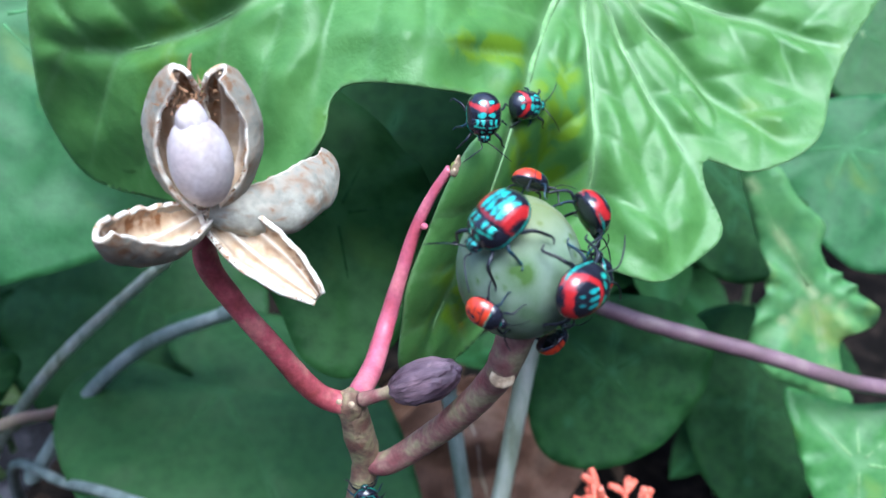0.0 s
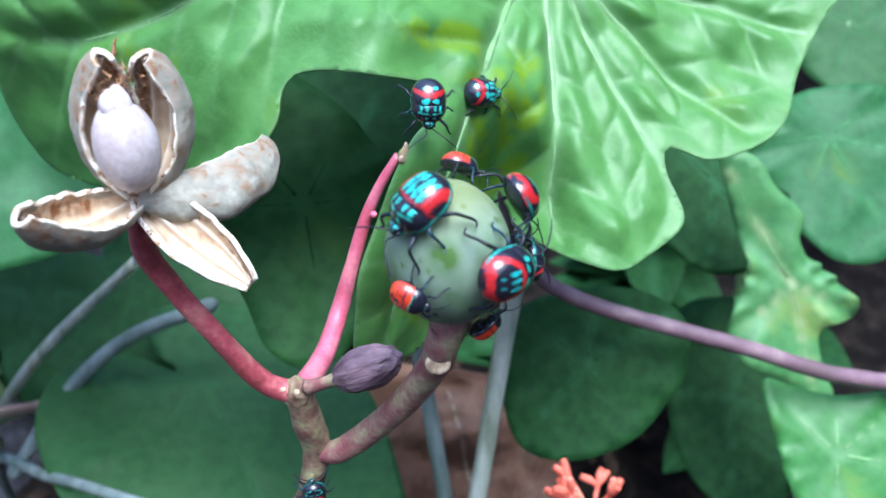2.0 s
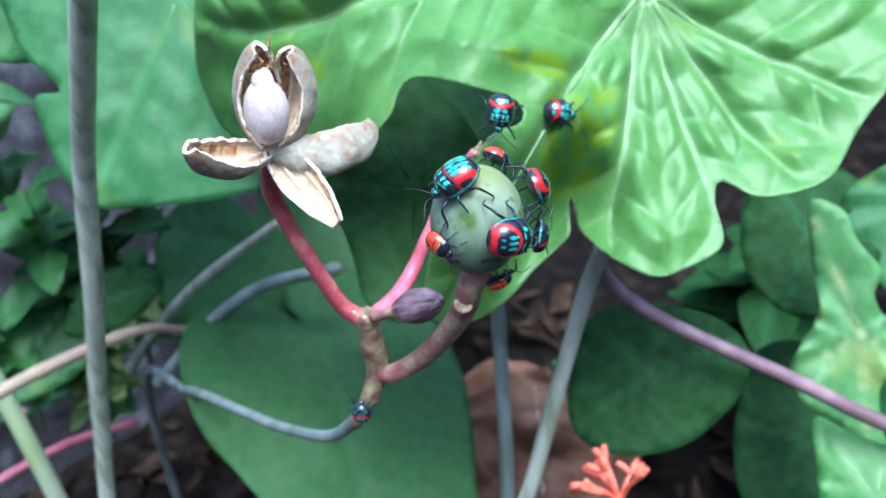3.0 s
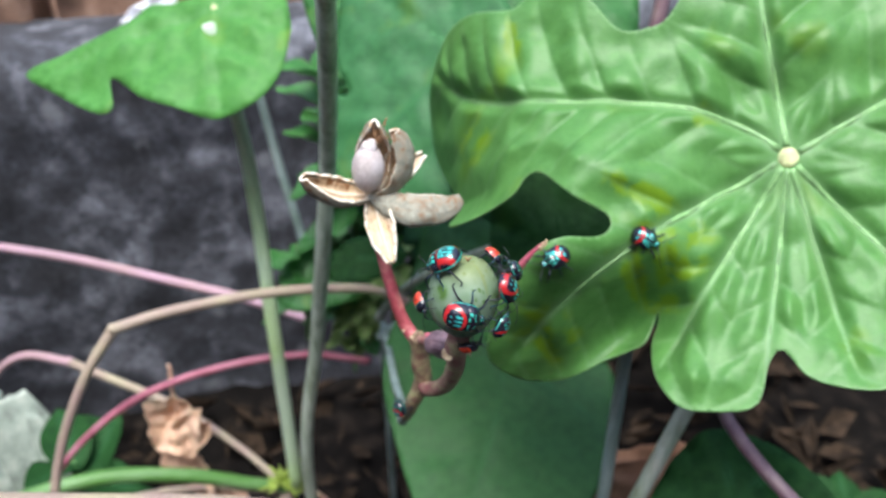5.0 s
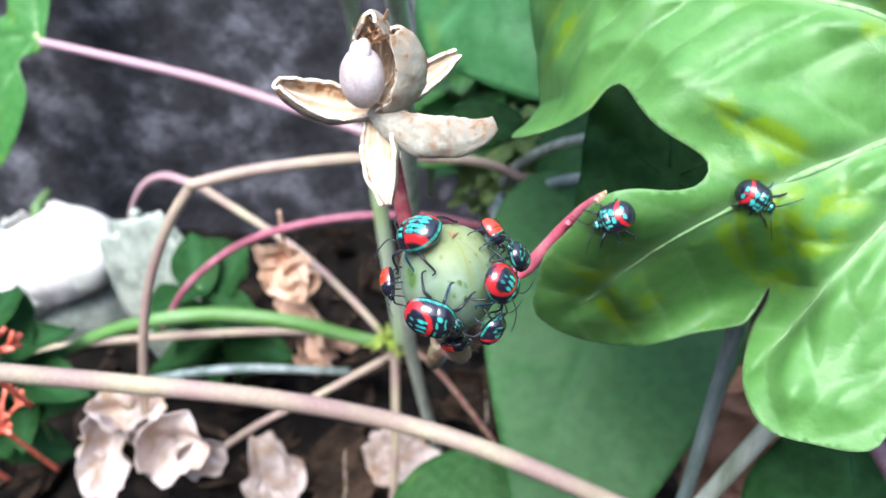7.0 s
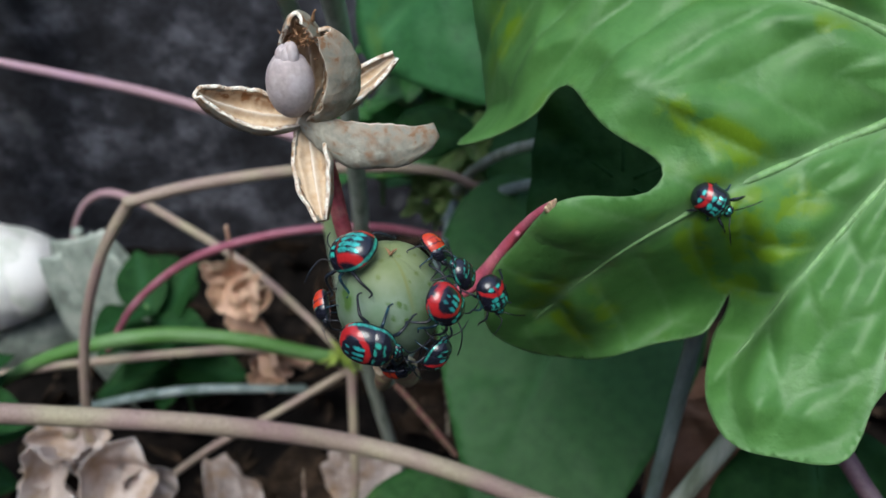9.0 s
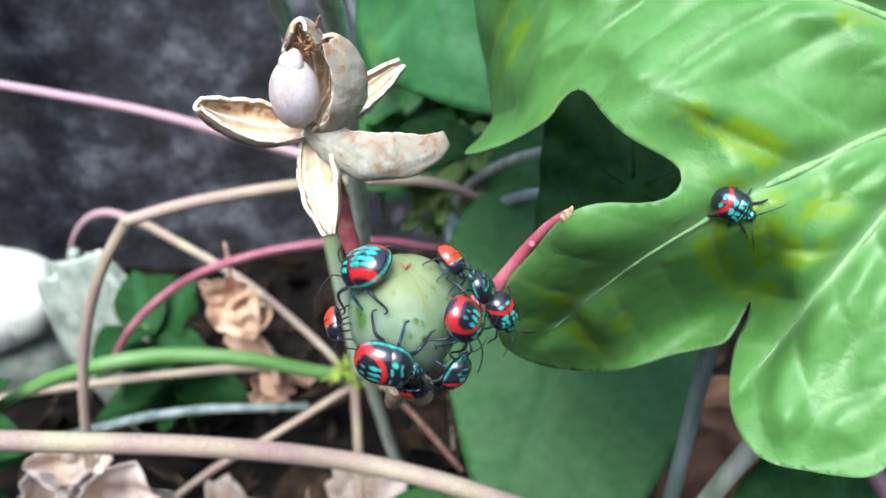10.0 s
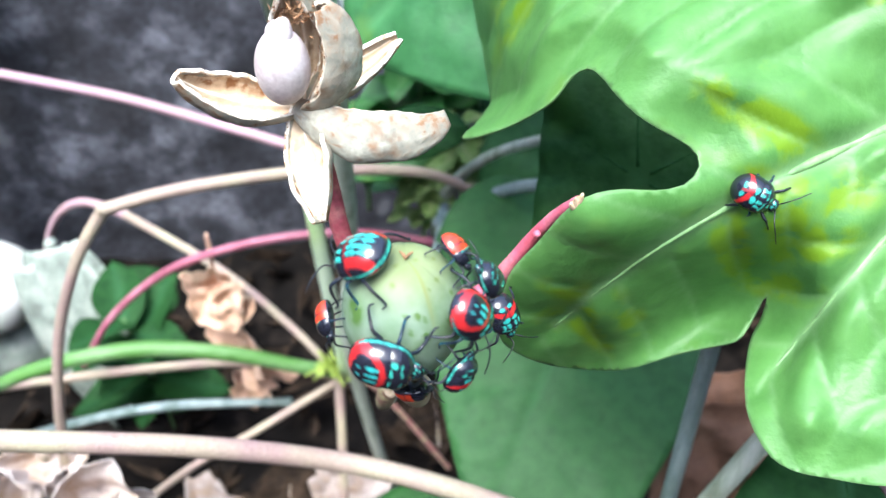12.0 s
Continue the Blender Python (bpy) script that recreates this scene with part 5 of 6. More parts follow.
def bug(label, m, length, marks, collar, drop=0.30, spread=1.0, seed=0, feelers=True, group="shield bugs"):
    """A shield bug, head along x, standing on legs."""
    ob = thing("shield_bug", label, "bug", group)
    ob.matrix_world = m
    L = length
    part("abdomen", shell("abdomen", L, 0.41, 0.355, 0.315, 0.14, -0.09, marks), SHELL, ob)
    part("thorax", shell("thorax", L, 0.27, 0.345, 0.290, 0.13, 0.11, collar, 40, 66, -0.16), SHELL, ob, "dark collar with metallic sheen")
    hd = part("head", shell("head", L, 0.11, 0.13, 0.10, 0.08, 0.39, collar, 14, 20, -0.3), SHELL, ob)
    for s in (1, -1):
        e = part("eye", ball("eye", 0.03 * L, 0.03 * L, 0.03 * L, 8, 10), CHITIN, hd, "black eye")
        e.location = (0.43 * L, s * 0.10 * L, 0.02 * L)
    rnd = random.Random(seed)
    for s in (1, -1):
        if feelers:
            r = rnd.uniform(-0.12, 0.12)
            pts = [(0.48, s * 0.07, 0.0), (0.60, s * (0.20 + r), 0.10), (0.74, s * (0.38 + r), 0.08), (0.86, s * (0.55 + r), 0.0)]
            part("antenna", tube("antenna", [tuple(c * L for c in p) for p in pts], [q * L for q in (0.014, 0.012, 0.012, 0.008)], 5, 6), CHITIN, ob)
        for x0, x1, x2, k in ((0.24, 0.42, 0.52, 0.9), (0.06, 0.10, 0.10, 1.0), (-0.06, -0.22, -0.36, 1.08)):
            j = rnd.uniform(-0.06, 0.06)
            sp = spread * k
            pts = [(x0, s * 0.16, -0.08), ((x0 + x1) / 2, s * 0.30 * sp, -0.05), (x1 + j, s * 0.38 * sp, -0.06), ((x1 + x2) / 2 + j, s * 0.44 * sp, -0.16), (x2 + j, s * 0.49 * sp, -drop), (x2 + j + 0.05, s * 0.55 * sp, -drop - 0.02)]
            part("leg", tube("leg", [tuple(c * L for c in p) for p in pts], [q * L for q in (0.026, 0.033, 0.027, 0.023, 0.018, 0.012)], 4, 7), CHITIN_BLUE if x0 == 0.06 else CHITIN, ob)
    return ob


def on_fruit(c, head):
    """Pose of a bug at c millimetres from the fruit's middle that faces along head."""
    c = Vector(c) / 1000
    up = Vector((c.x, c.y, c.z * 0.7)).normalized()
    f = Vector(head) - up * up.dot(Vector(head))
    return axes(f, up, c + Vector((0, 0, 0.4)))


RINGED, STRIPED, ORANGE_L = "black shield bug with red ring and teal spots", "metallic teal and red striped shield bug on green fruit", "small orange-red young shield bug on green fruit"
bug(STRIPED, on_fruit((-5.6, 0.4, 12.9), (-5.0, 2.5, -1.4)), 0.0122, striped, front_teal, 0.36, seed=1)
bug(ORANGE_L, on_fruit((9.7, 2.1, 10.6), (1.0, -1.8, -1.9)), 0.0074, orange, front_dark, 0.40, seed=2)
bug(RINGED, on_fruit((10.9, -7.9, 5.9), (2.5, 1.9, -6.5)), 0.0110, ringed, front, 0.36, seed=3)
bug(RINGED, on_fruit((-3.0, -12.9, 2.4), (5.3, -1.4, -1.4)), 0.0124, ringed, front, 0.34, seed=4)
bug(ORANGE_L, on_fruit((-12.7, -1.0, 0.4), (0.5, -2.6, -1.3)), 0.0074, orange, front_dark, 0.36, seed=5)
bug("small dark red young shield bug under the fruit", on_fruit((0.4, -5.8, -14.0), (3.0, -1.0, 0.4)), 0.0074, orange, front_dark, 0.34, seed=6)
bug("black and red shield bug with green metallic bars", on_fruit((8.6, -10.5, -4.3), (1.0, 1.6, 3.0)), 0.0084, barred, front, 0.34, seed=7)
latecomer = bug("black shield bug with teal bars crowded on the fruit", on_fruit((14.2, -2.6, 8.6), (-2.0, 2.0, 2.0)), 0.0080, dark_bars, front, 0.36, seed=8)
walker = bug("black shield bug with red bar walking from leaf to stalk", Matrix.Translation((0.040, 0.0293, 0.402)), 0.0110, barred, front_teal, 0.28, seed=9)
bug("black shield bug with red bar resting on the leaf", axes((0.72, -0.55, -0.28), (-0.513, -0.624, 0.59), (0.0768, 0.0388, 0.3846)), 0.0110, barred, front_teal, 0.28, seed=10)
climber = bug("small black and red shield bug on the lower stalk", Matrix.Translation((-0.015, 0.0364, 0.3284)), 0.0080, ringed, front, 0.26, seed=11)


# ---- coral flowers ----
def coral(label, at, size, seed):
    rnd = random.Random(seed)
    ob = thing("coral_flower", label, "flower", "coral flowers", at)
    part("flower_stalk", tube("flower_stalk", ((0, 0, -0.0), (0.2 * size, 0.1 * size, -size), (0.3 * size, 0.4 * size, -2.6 * size)), (0.0012, 0.0014, 0.0016)), CORAL, ob)
    for k in range(9):
        a, b = rnd.uniform(0, 6.28), rnd.uniform(-0.1, 1.1)
        d = Vector((math.cos(a) * math.cos(b), math.sin(a) * math.cos(b), math.sin(b)))
        ln = size * rnd.uniform(0.6, 1.0)
        br = part("twig", tube("twig", (Vector((0, 0, -0.3 * size)), d * ln * 0.5, d * ln), (0.0011, 0.0009, 0.0011), sides=7), CORAL, ob)
        for q in range(rnd.choice((2, 3, 4))):
            e = (d + Vector((rnd.gauss(0, 0.7), rnd.gauss(0, 0.7), rnd.gauss(0.2, 0.6)))).normalized()
            part("bud", tube("bud", (d * ln * 0.9, d * ln + e * size * 0.2, d * ln + e * size * 0.42), (0.0008, 0.0016, 0.0012), 4, 8), CORAL, br)
    return ob


coral("bright coral flower cluster in bud", (-0.2231, 0.1117, 0.2436), 0.016, 1)
coral("bright coral flower cluster in bud", (-0.2549, 0.1313, 0.1676), 0.022, 2)
coral("bright coral flower cluster in bud", (-0.2869, 0.1313, 0.1552), 0.020, 3)
coral("coral flower cluster below the fruit", (0.0746, 0.0079, 0.2289), 0.016, 4)


# ---- petals and dry leaves ----
def sheet(name, w, h, fold, seed, n=34, ragged=0.12, octaves=4, dome=0.5):
    """A crumpled piece of petal or leaf."""
    verts = []
    for i in range(n):
        r = (i + 0.02) / (n - 1)
        for j in range(48):
            a = 2 * math.pi * j / 48
            k = 1 + ragged * noise.fractal(Vector((math.cos(a) * 1.5, math.sin(a) * 1.5, seed)), 1.0, 2.0, 3)
            x, y = w * r * k * math.cos(a), h * r * k * math.sin(a)
            z = fold * noise.fractal(Vector((x / w * 1.3, y / h * 1.3, seed + 5)), 0.9, 2.0, octaves) + dome * fold * r * r
            verts.append((x, y, z))
    return grid_mesh(name, verts, n, 48, True)


def crumpled(name, label, category, at, n, w, h, fold, material, seed, group="", up=(0, 0, 1), pieces=1, thick=0.0008, **kw):
    ob = thing(name, label, category, group)
    ob.matrix_world = frame_of(n, at, up)
    for k in range(pieces):
        p = part("petal" if category == "flower" else "lobe", sheet("sheet", w, h, fold, seed + 3 * k, **kw), material, ob)
        p.matrix_basis = pose(w * 0.3 * k, -0.2 * h * k, fold * 0.5 * k, 25 * k, 20 * k, 50 * k)
        so = p.modifiers.new("thickness", "SOLIDIFY")
        so.thickness = thick
        if category == "dry leaf":
            ribp = [(0, h * q, fold * noise.fractal(Vector((0, q * 1.3, seed + 3 * k + 5)), 0.9, 2.0, kw.get("octaves", 4)) + 0.5 * fold * q * q + 0.0005) for q in np.linspace(-0.85, 0.85, 15).tolist()]
            part("midrib", tube("midrib", ribp, (0.0014, 0.0010, 0.0006), 3, 7), TAN_STEM, p)
    return ob


def cup(w, h, d, seed, ruffle=0.1, n=30):
    """A cupped petal that hangs from its top along -z, belly towards -y, with a ruffled hem."""
    verts = []
    for i in range(n):
        v = i / (n - 1)
        for j in range(n):
            u = -1 + 2 * j / (n - 1)
            hem = ruffle * v ** 3 * noise.fractal(Vector((u * 3.0, 0.5, seed)), 1.0, 2.0, 3)
            crease = 0.35 * ruffle * noise.fractal(Vector((u * 2.2, v * 1.6, seed + 3)), 1.0, 2.0, 4)
            wide = 0.35 + 0.65 * math.sin(math.pi * min(1, 0.12 + 0.62 * v))
            verts.append((w * math.sin(1.25 * u) * wide + w * crease * 0.6, -d * math.cos(1.35 * u) * math.sin(math.pi * (0.10 + 0.66 * v)) + d * (hem + crease), -h * (v + 0.5 * hem)))
    return grid_mesh("petal", verts, n, n)


def cup_flower(name, label, at, tilt, petals, material, seed, ruffle=0.12):
    """A drooping flower of cupped petals: width, height, depth, turn, shift for each."""
    ob = thing(name, label, "flower")
    ob.matrix_world = pose(*at, *tilt)
    for k, (w, h, d, turn, dx, dz) in enumerate(petals):
        p = part("petal", cup(w, h, d, seed + 2.3 * k, ruffle), material, ob)
        p.matrix_basis = pose(dx, 0, dz, 0, 0, turn)
        so = p.modifiers.new("thickness", "SOLIDIFY")
        so.thickness = 0.0009
    part("calyx", ball("calyx", 0.006, 0.006, 0.005, 8, 12), GREEN_STEM if material is WHITE else material, ob)
    return ob


def soft(v, th, ph):
    pleat = noise.noise(Vector((v.x * 7, v.y * 7, v.z * 1.6 + 5)))
    ruffle = max(0.0, -v.z - 0.35) * noise.noise(Vector((math.cos(ph) * 5, math.sin(ph) * 5, 2)))
    return 1 + 0.07 * noise.noise(v * 1.5 + Vector((3, 1, 0))) + 0.02 * noise.noise(v * 4) + 0.025 * pleat + 0.3 * ruffle - 0.18 * max(0.0, v.z - 0.55) - 0.12 * math.exp(-((ph - 3.9) / 0.25) ** 2) * math.sin(th)
bloom = thing("white_flower", "large fading white flower with softly pleated swollen petals", "flower")
bloom.matrix_world = pose(-0.467, 0.532, -0.091, -10, -16, 8) @ Matrix.Scale(1.2, 4)
for sx, dx, dz, tw in ((1.0, -0.004, 0.0, 0), (0.72, 0.026, -0.006, 60), (0.70, -0.030, -0.010, -70)):
    pt = part("petal", ball("petal", 0.052 * sx, 0.036, 0.043 * (0.6 + 0.4 * sx), 44, 72, soft), WHITE, bloom)
    pt.matrix_basis = pose(dx, 0.004 * (1 - sx), dz, 0, 0, tw * 0.3)
for k, (turn, w, h) in enumerate(((-104, 0.034, 0.070), (-58, 0.038, 0.078), (-14, 0.040, 0.072), (30, 0.038, 0.080), (74, 0.036, 0.070), (118, 0.034, 0.074))):
    pt = part("petal", cup(w, h, 0.046, 70 + 2.3 * k, 0.16), WHITE, bloom)
    pt.matrix_basis = pose(0.012 * math.sin(radians(turn)), 0.006, 0.043 + 0.002 * (k % 2), 0, 0, turn)
    so = pt.modifiers.new("thickness", "SOLIDIFY")
    so.thickness = 0.0008
part("calyx", tube("calyx", ((0.01, 0.01, 0.036), (0.012, 0.012, 0.046), (0.02, 0.03, 0.05)), (0.008, 0.005, 0.003)), GREEN_STEM, bloom)
cup_flower("white_flower", "greenish-white lower petals of a fading flower", (-0.482, 0.54, -0.125), (-5, -14, 0),
           ((0.070, 0.085, 0.034, 10, 0.0, 0.0), (0.046, 0.07, 0.034, -60, -0.035, 0.0)), GREY_PETAL, 6.0, 0.25)
cup_flower("limp_flower", "greyish limp flower hanging behind the stalks", (-0.332, 0.488, 0.006), (-5, -12, -5),
           ((0.050, 0.15, 0.03, 0, 0.0, 0.0), (0.046, 0.20, 0.03, 35, -0.02, -0.01), (0.042, 0.17, 0.034, -50, 0.026, -0.02)), GREY_PETAL, 11.0, 0.32)
hung = thing("dry_leaf", "peach-tan shrivelled leaf hanging in lobes from a stalk", "dry leaf", "dry leaves", at=(-0.1519, 0.36, 0.0985))
part("petiole", tube("petiole", ((0.001, 0, 0.012), (0, 0, 0), (-0.001, -0.002, -0.016), (0.002, -0.003, -0.04)), (0.0014, 0.0018, 0.0016, 0.001), 5, 8), DRY, hung)
for x, z, w, h, f, tilt, k in ((-0.006, -0.044, 0.020, 0.027, 0.014, (66, -14, 12), 21), (0.012, -0.052, 0.013, 0.024, 0.012, (82, 20, -30), 24), (0.004, -0.094, 0.019, 0.034, 0.013, (72, -34, -16), 27),
                               (0.020, -0.128, 0.012, 0.024, 0.011, (80, -50, 26), 30), (-0.004, -0.154, 0.018, 0.017, 0.012, (64, 10, 20), 33)):
    lb = part("lobe", sheet("sheet", w, h, f, k, octaves=2, ragged=0.4, dome=0.9), DRY, hung)
    lb.matrix_basis = pose(x, -0.003, z, *tilt)
    so = lb.modifiers.new("thickness", "SOLIDIFY")
    so.thickness = 0.0008
faded = thing("dry_flower", "pale shrivelled papery flower head on a tan stalk", "flower", at=(-0.2330, 0.2050, 0.0860))
for x, y, z, w, h, f, tilt, k in ((-0.019, -0.004, -0.036, 0.017, 0.036, 0.016, (66, 8, -8), 31), (0.004, 0.004, -0.040, 0.012, 0.034, 0.012, (80, -10, 30), 34), (0.021, -0.006, -0.027, 0.022, 0.024, 0.018, (58, 14, 16), 37),
                                  (0.026, 0.000, -0.050, 0.014, 0.022, 0.014, (74, -30, 50), 40), (-0.028, 0.004, -0.052, 0.012, 0.024, 0.013, (76, 30, -50), 43), (-0.002, 0.012, -0.016, 0.026, 0.016, 0.012, (48, 0, 4), 46)):
    lb = part("petal", sheet("sheet", w, h, f, k, octaves=1, ragged=0.30, dome=1.5), CREAM_DRY, faded)
    lb.matrix_basis = pose(x, y, z, *tilt)
    so = lb.modifiers.new("thickness", "SOLIDIFY")
    so.thickness = 0.0007
part("calyx", ball("calyx", 0.005, 0.005, 0.007, 8, 12), TAN_STEM, faded)
crumpled("dry_petal", "pale dry petal on the soil", "petal", (-0.1900, 0.2700, -0.1350), (0.25, -0.6, 0.8), 0.024, 0.046, 0.010, PALE_DRY, 41, ragged=0.5)
crumpled("dry_leaf", "dark brown dead leaf on the soil", "dry leaf", (-0.1357, 0.2927, -0.1600), (0.0, -0.3, 0.9), 0.04, 0.03, 0.016, DARK_LITTER, 45, "dry leaves", ragged=0.5)
crumpled("dry_leaf", "pinkish dry leaf on the soil", "dry leaf", (-0.0844, 0.2984, -0.1400), (0.0, -0.4, 0.9), 0.034, 0.028, 0.016, PALE_DRY, 49, "dry leaves", ragged=0.4)
crumpled("dry_leaf", "large brown dry leaf on the soil", "dry leaf", (0.1969, 0.1923, 0.0200), (-0.2, -0.4, 0.9), 0.07, 0.06, 0.02, LITTER, 53, "dry leaves")
crumpled("dry_leaf", "brown dry leaf under the fruiting stalk", "dry leaf", (0.1647, 0.1280, 0.0870), (-0.4, -0.4, 0.8), 0.06, 0.05, 0.02, LITTER, 57, "dry leaves")
crumpled("dry_leaf", "dark brown dead leaf below the fruit", "dry leaf", (-0.0043, 0.3767, -0.1600), (0.0, -0.4, 0.9), 0.045, 0.03, 0.02, DARK_LITTER, 61, "dry leaves", ragged=0.5)

# fallen scraps that nobody could count
rnd = random.Random(77)
lv, lf = [], []
for k in range(700):
    o = Vector((rnd.uniform(-0.75, 0.6), rnd.uniform(0.12, 0.66), 0))
    o.z = GROUND + 0.012 + rnd.uniform(0, 0.03)
    e1 = Vector((rnd.gauss(0, 1), rnd.gauss(0, 1), rnd.gauss(0, 0.5))).normalized() * rnd.uniform(0.008, 0.036)
    e2 = e1.cross(Vector((rnd.gauss(0, 0.6), rnd.gauss(0, 0.6), 1))).normalized() * e1.length * rnd.uniform(0.15, 0.7)
    up = e1.cross(e2).normalized() * e1.length * 0.35
    n0 = len(lv)
    lv += [tuple(o - e1), tuple(o - 0.2 * e1 + e2), tuple(o + e1 + 0.4 * up), tuple(o + 0.1 * e1 - e2), tuple(o + up * 0.6)]
    lf += [(n0, n0 + 1, n0 + 4), (n0 + 1, n0 + 2, n0 + 4), (n0 + 2, n0 + 3, n0 + 4), (n0 + 3, n0, n0 + 4)]
me = bpy.data.meshes.new("litter")
me.from_pydata(lv, [], lf)
tagged(part("litter", me, DARK_LITTER, smooth=False), "brown leaf litter scattered on shade-dark soil", "litter", kind="stuff")

# weeds
def ovate(length, width, fold):
    verts = []
    for i in range(9):
        s = i / 8
        w = width * math.sin(math.pi * min(1, 0.04 + 0.96 * s)) ** 0.8 * (1 - 0.3 * s) + 0.0001
        for j in range(7):
            f = -1 + j / 3
            verts.append((length * s, w * f, fold * abs(f) * w - 0.12 * length * s * s + 0.002 * math.sin(9 * s + 3 * f)))
    return grid_mesh("weed_leaf", verts, 9, 7, False, (("vein", [math.exp(-((k % 7) - 3) ** 2 * 2.0) * 0.6 for k in range(63)]), ("lime", [0.0] * 63)))


def weed(label, at, height, count, size, material, seed, lean=(0, 0, 1)):
    rnd = random.Random(seed)
    ob = thing("weed", label, "plant", "weeds", at)
    top = Vector(lean).normalized() * height
    part("stem", tube("stem", ((0, 0, 0), top * 0.5 + Vector((0.004, 0, 0)), top), (0.002, 0.0017, 0.001)), GREEN_STEM, ob)
    mesh = ovate(size, size * 0.36, 0.35)
    for k in range(count):
        s = 0.25 + 0.75 * k / count
        lf = part("weed_leaf", mesh, material, ob)
        z = radians(137.5 * k + rnd.uniform(-20, 20))
        lf.matrix_basis = Matrix.Translation(top * s) @ Matrix.Rotation(z, 4, "Z") @ Matrix.Rotation(-rnd.uniform(-0.2, 0.7), 4, "Y") @ Matrix.Scale(rnd.uniform(0.7, 1.15), 4)
    return ob


weed("leafy green weed before the wall", (-0.0401, 0.4200, 0.0686), 0.10, 14, 0.045, LEAF_B, 1)
weed("leafy green weed before the wall", (0.0086, 0.4500, 0.0081), 0.13, 14, 0.05, LEAF_B, 2)
weed("leafy green weed before the wall", (0.0049, 0.4000, 0.1370), 0.12, 14, 0.045, LEAF_B, 21)
weed("leafy green weed before the wall", (0.0050, 0.4600, 0.1671), 0.14, 14, 0.05, LEAF_B, 22)
weed("yellowish weed under the capsule", (-0.0008, 0.4200, 0.0228), 0.09, 16, 0.028, LEAF_Y, 3)
weed("yellowish weed under the capsule", (0.0248, 0.4400, 0.0589), 0.09, 16, 0.028, LEAF_Y, 4)
weed("yellowish weed under the capsule", (0.0293, 0.3600, 0.1222), 0.07, 16, 0.026, LEAF_Y, 31)
weed("yellowish weed under the capsule", (0.0107, 0.4000, 0.0684), 0.06, 14, 0.024, LEAF_Y, 32)
# low weeds, their green darkened in place of shade
weed("leafy weed on the soil, coloured as shaded", (-0.2605, 0.4128, -0.1800), 0.16, 16, 0.07, LEAF_SHADE, 16)
weed("leafy weed on the soil, coloured as shaded", (-0.3604, 0.2706, -0.0500), 0.14, 12, 0.06, LEAF_SHADE, 17)
weed("leafy weed on the soil, coloured as shaded", (-0.4321, 0.2945, -0.1200), 0.14, 14, 0.07, LEAF_SHADE, 7)
weed("leafy weed on the soil, coloured as shaded", (0.0452, 0.4200, 0.0830), 0.14, 14, 0.06, LEAF_SHADE, 8)
weed("leafy weed under the large leaf, coloured as shaded", (0.4491, 0.0415, -0.1600), 0.16, 18, 0.09, LEAF_SHADE, 9)
weed("leafy weed under the large leaf, coloured as shaded", (0.5168, 0.1503, -0.1200), 0.16, 18, 0.09, LEAF_SHADE, 10)
weed("leafy weed under the large leaf, coloured as shaded", (0.4079, 0.4612, -0.1200), 0.18, 18, 0.09, LEAF_SHADE, 11)
weed("leafy weed under the large leaf, coloured as shaded", (0.4071, 0.2235, -0.1800), 0.12, 16, 0.08, LEAF_SHADE, 12)
weed("green weed at the bed's edge", (0.8425, 0.0103, -0.1000), 0.22, 18, 0.09, LEAF_C, 13)
weed("green weed at the bed's edge", (1.2523, 0.1184, -0.1000), 0.25, 18, 0.10, LEAF_C, 14)

# lime shoots at the stalks' node
node = thing("shoot_tuft", "lime green young shoots where the stalks meet", "shoots", at=(-0.0770, 0.3180, 0.0023))
rnd = random.Random(9)
for k in range(24):
    a, b = rnd.uniform(0, 6.28), rnd.uniform(0.1, 1.3)
    d = Vector((math.cos(a) * math.cos(b), math.sin(a) * math.cos(b), math.sin(b))) * rnd.uniform(0.010, 0.032)
    part("shoot", tube("shoot", ((0, 0, 0), d * 0.5 + Vector((0, 0, 0.002)), d), (0.0016, 0.0018, 0.0006), 4, 7), LIME, node)


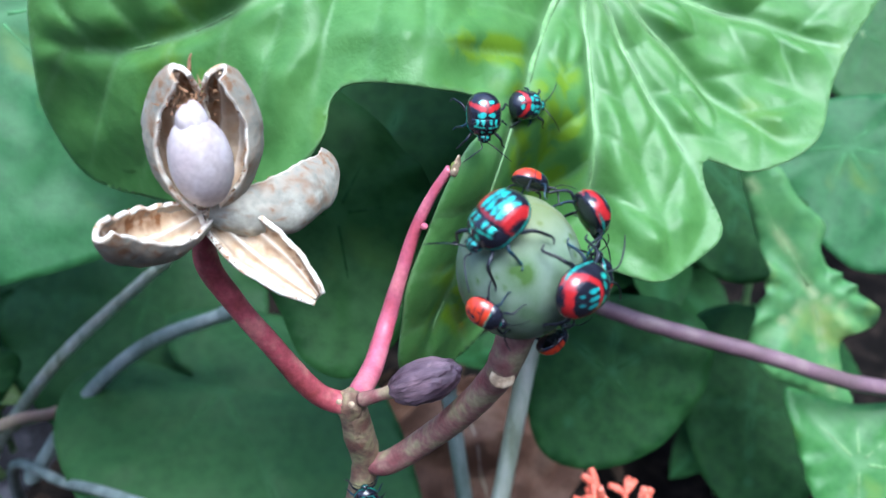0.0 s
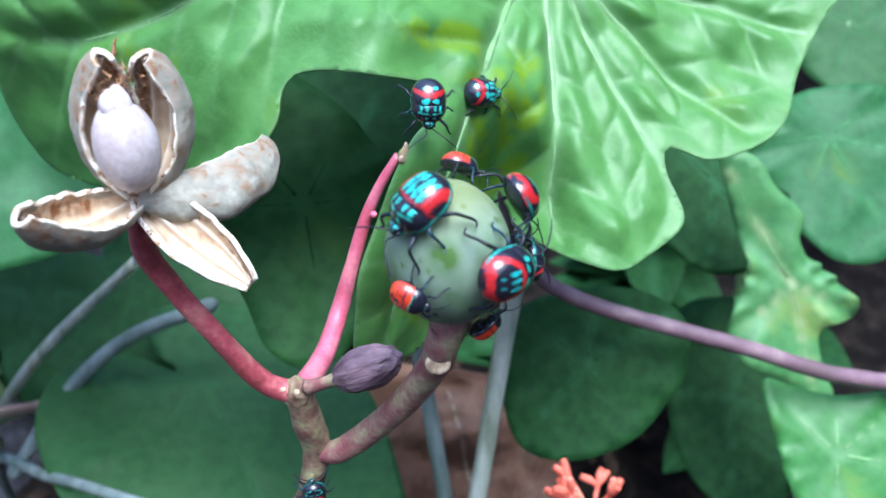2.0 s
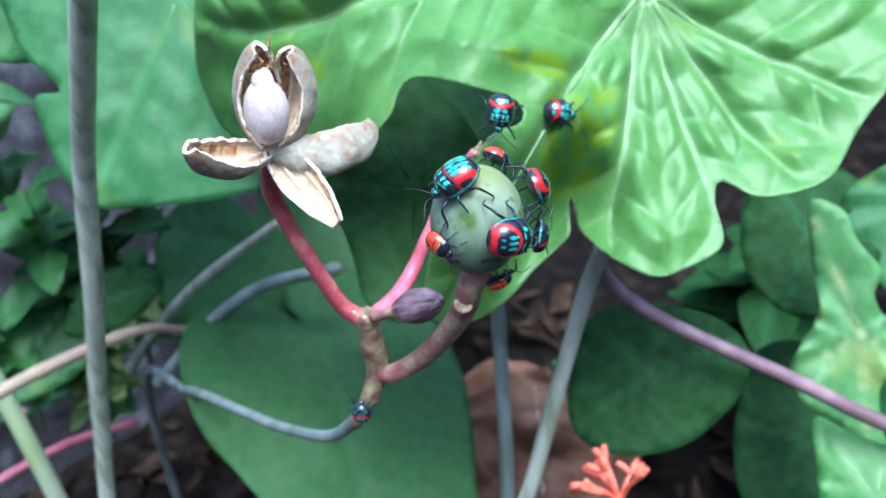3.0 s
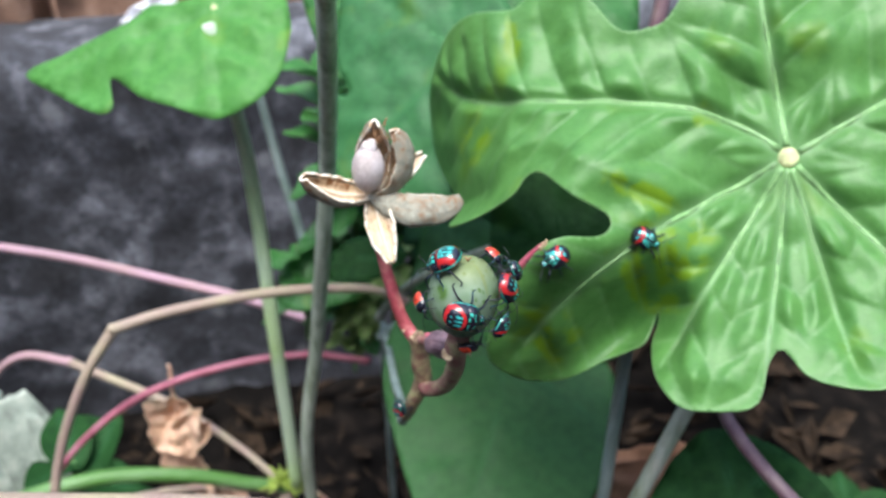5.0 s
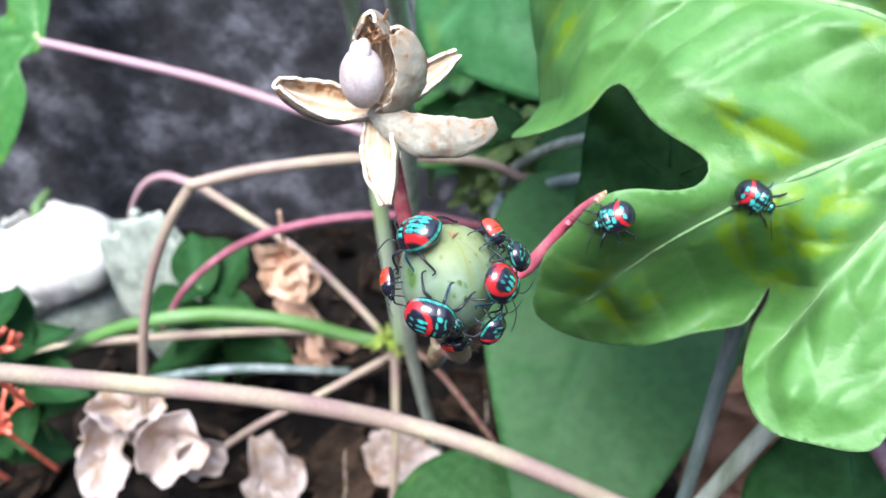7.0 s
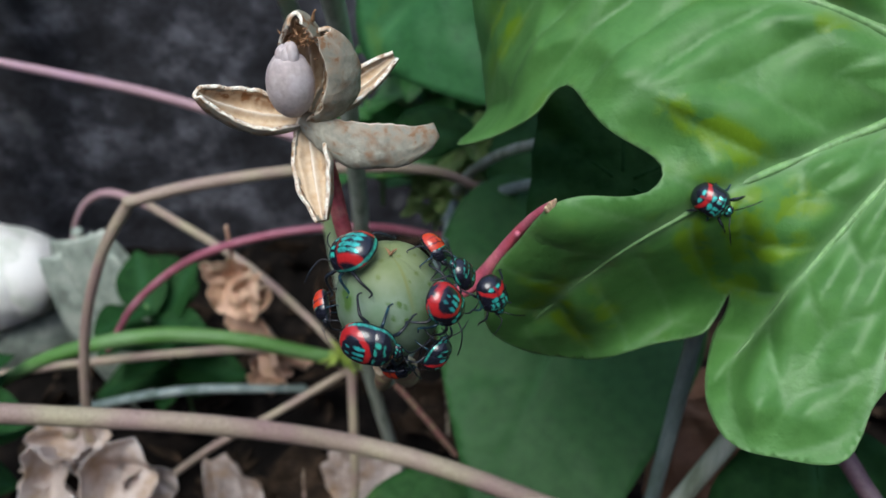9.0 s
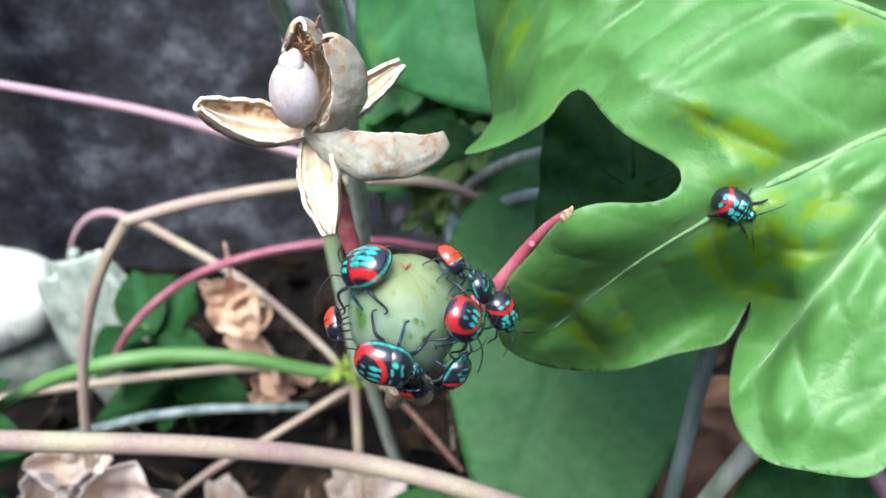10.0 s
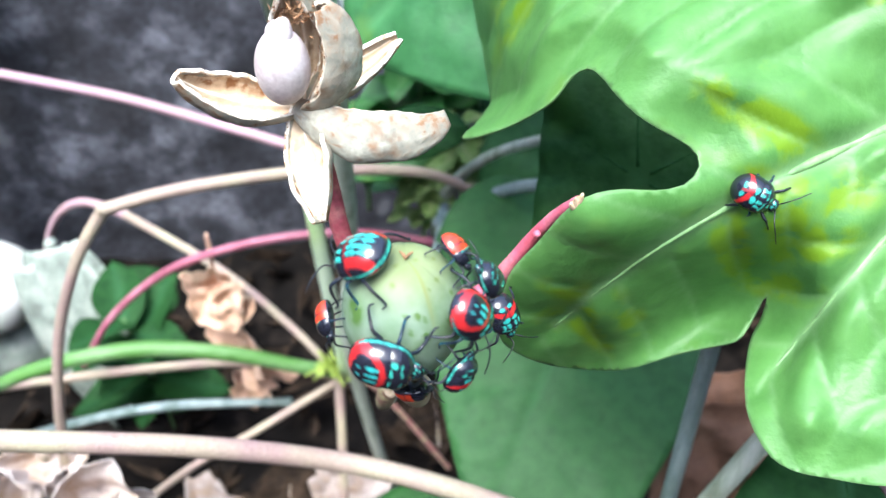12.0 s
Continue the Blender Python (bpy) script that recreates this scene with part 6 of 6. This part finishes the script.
def motions():
    """The walker goes from the leaf's edge along the stub, down to the fruit; the climber creeps up."""
    n = (-0.513, -0.624, 0.59)
    a = axes((-0.4, -0.2, -0.6), n, (0.040, 0.0293, 0.402))
    b = axes((-0.8, -0.1, -0.3), n, (0.0395, 0.0299, 0.388))
    c = (0.3, -0.35, -0.8), (0.5, -0.8, 0.3)
    walk(walker, [(0.0, a), (3.2, a), (3.7, a), (4.4, b), (4.8, b), (7.2, b), (7.5, b),
                  (8.0, axes((-0.6, -0.1, -0.7), (-0.2, -0.8, 0.5), (0.030, 0.033, 0.384))), (8.4, axes((0.0, -0.3, -0.9), (0.2, -0.9, 0.3), (0.0245, 0.030, 0.381))), (8.8, axes(*c, (0.0229, 0.0280, 0.3712))), (9.5, axes(*c, (0.0205, 0.0280, 0.3677))), (10.5, axes(*c, (0.0208, 0.0280, 0.3677))), (12.0, axes(*c, (0.0202, 0.0280, 0.3651)))])
    # the latecomer comes round from the back of the fruit
    out = (9.0, 6.6, -8.4)
    walk(latecomer, [(0.0, on_fruit(out, (0.6, -0.4, 2))), (3.3, on_fruit(out, (0.6, -0.4, 2))), (3.8, on_fruit((13.0, 4.2, -2.0), (0.4, -1.0, 2.4))), (4.3, on_fruit((14.0, 0.6, 4.0), (-0.4, -1.0, 2.4))),
                     (4.7, on_fruit((14.2, -2.6, 8.6), (-1.6, -0.4, 2.6))), (12.0, on_fruit((14.2, -2.6, 8.6), (-1.6, -0.4, 2.6)))])
    up, side = (0.1, 0.0, 1), (-0.7, -0.7, 0.2)
    hidden = axes(up, (0.3, 0.9, 0.2), (-0.002, 0.0475, 0.338))
    walk(climber, [(0.0, axes(up, side, (-0.0105, 0.0385, 0.3265))), (2.0, axes(up, side, (-0.0120, 0.0385, 0.3262))), (2.6, axes(up, side, (-0.0150, 0.039, 0.3250))),
                   (5.0, axes(up, side, (-0.0153, 0.039, 0.3240))), (5.4, axes(up, side, (-0.0135, 0.040, 0.3280))), (5.8, axes(up, (-0.8, 0.3, 0.2), (-0.0105, 0.0435, 0.3330))), (6.2, hidden), (12.0, hidden)])


motions()
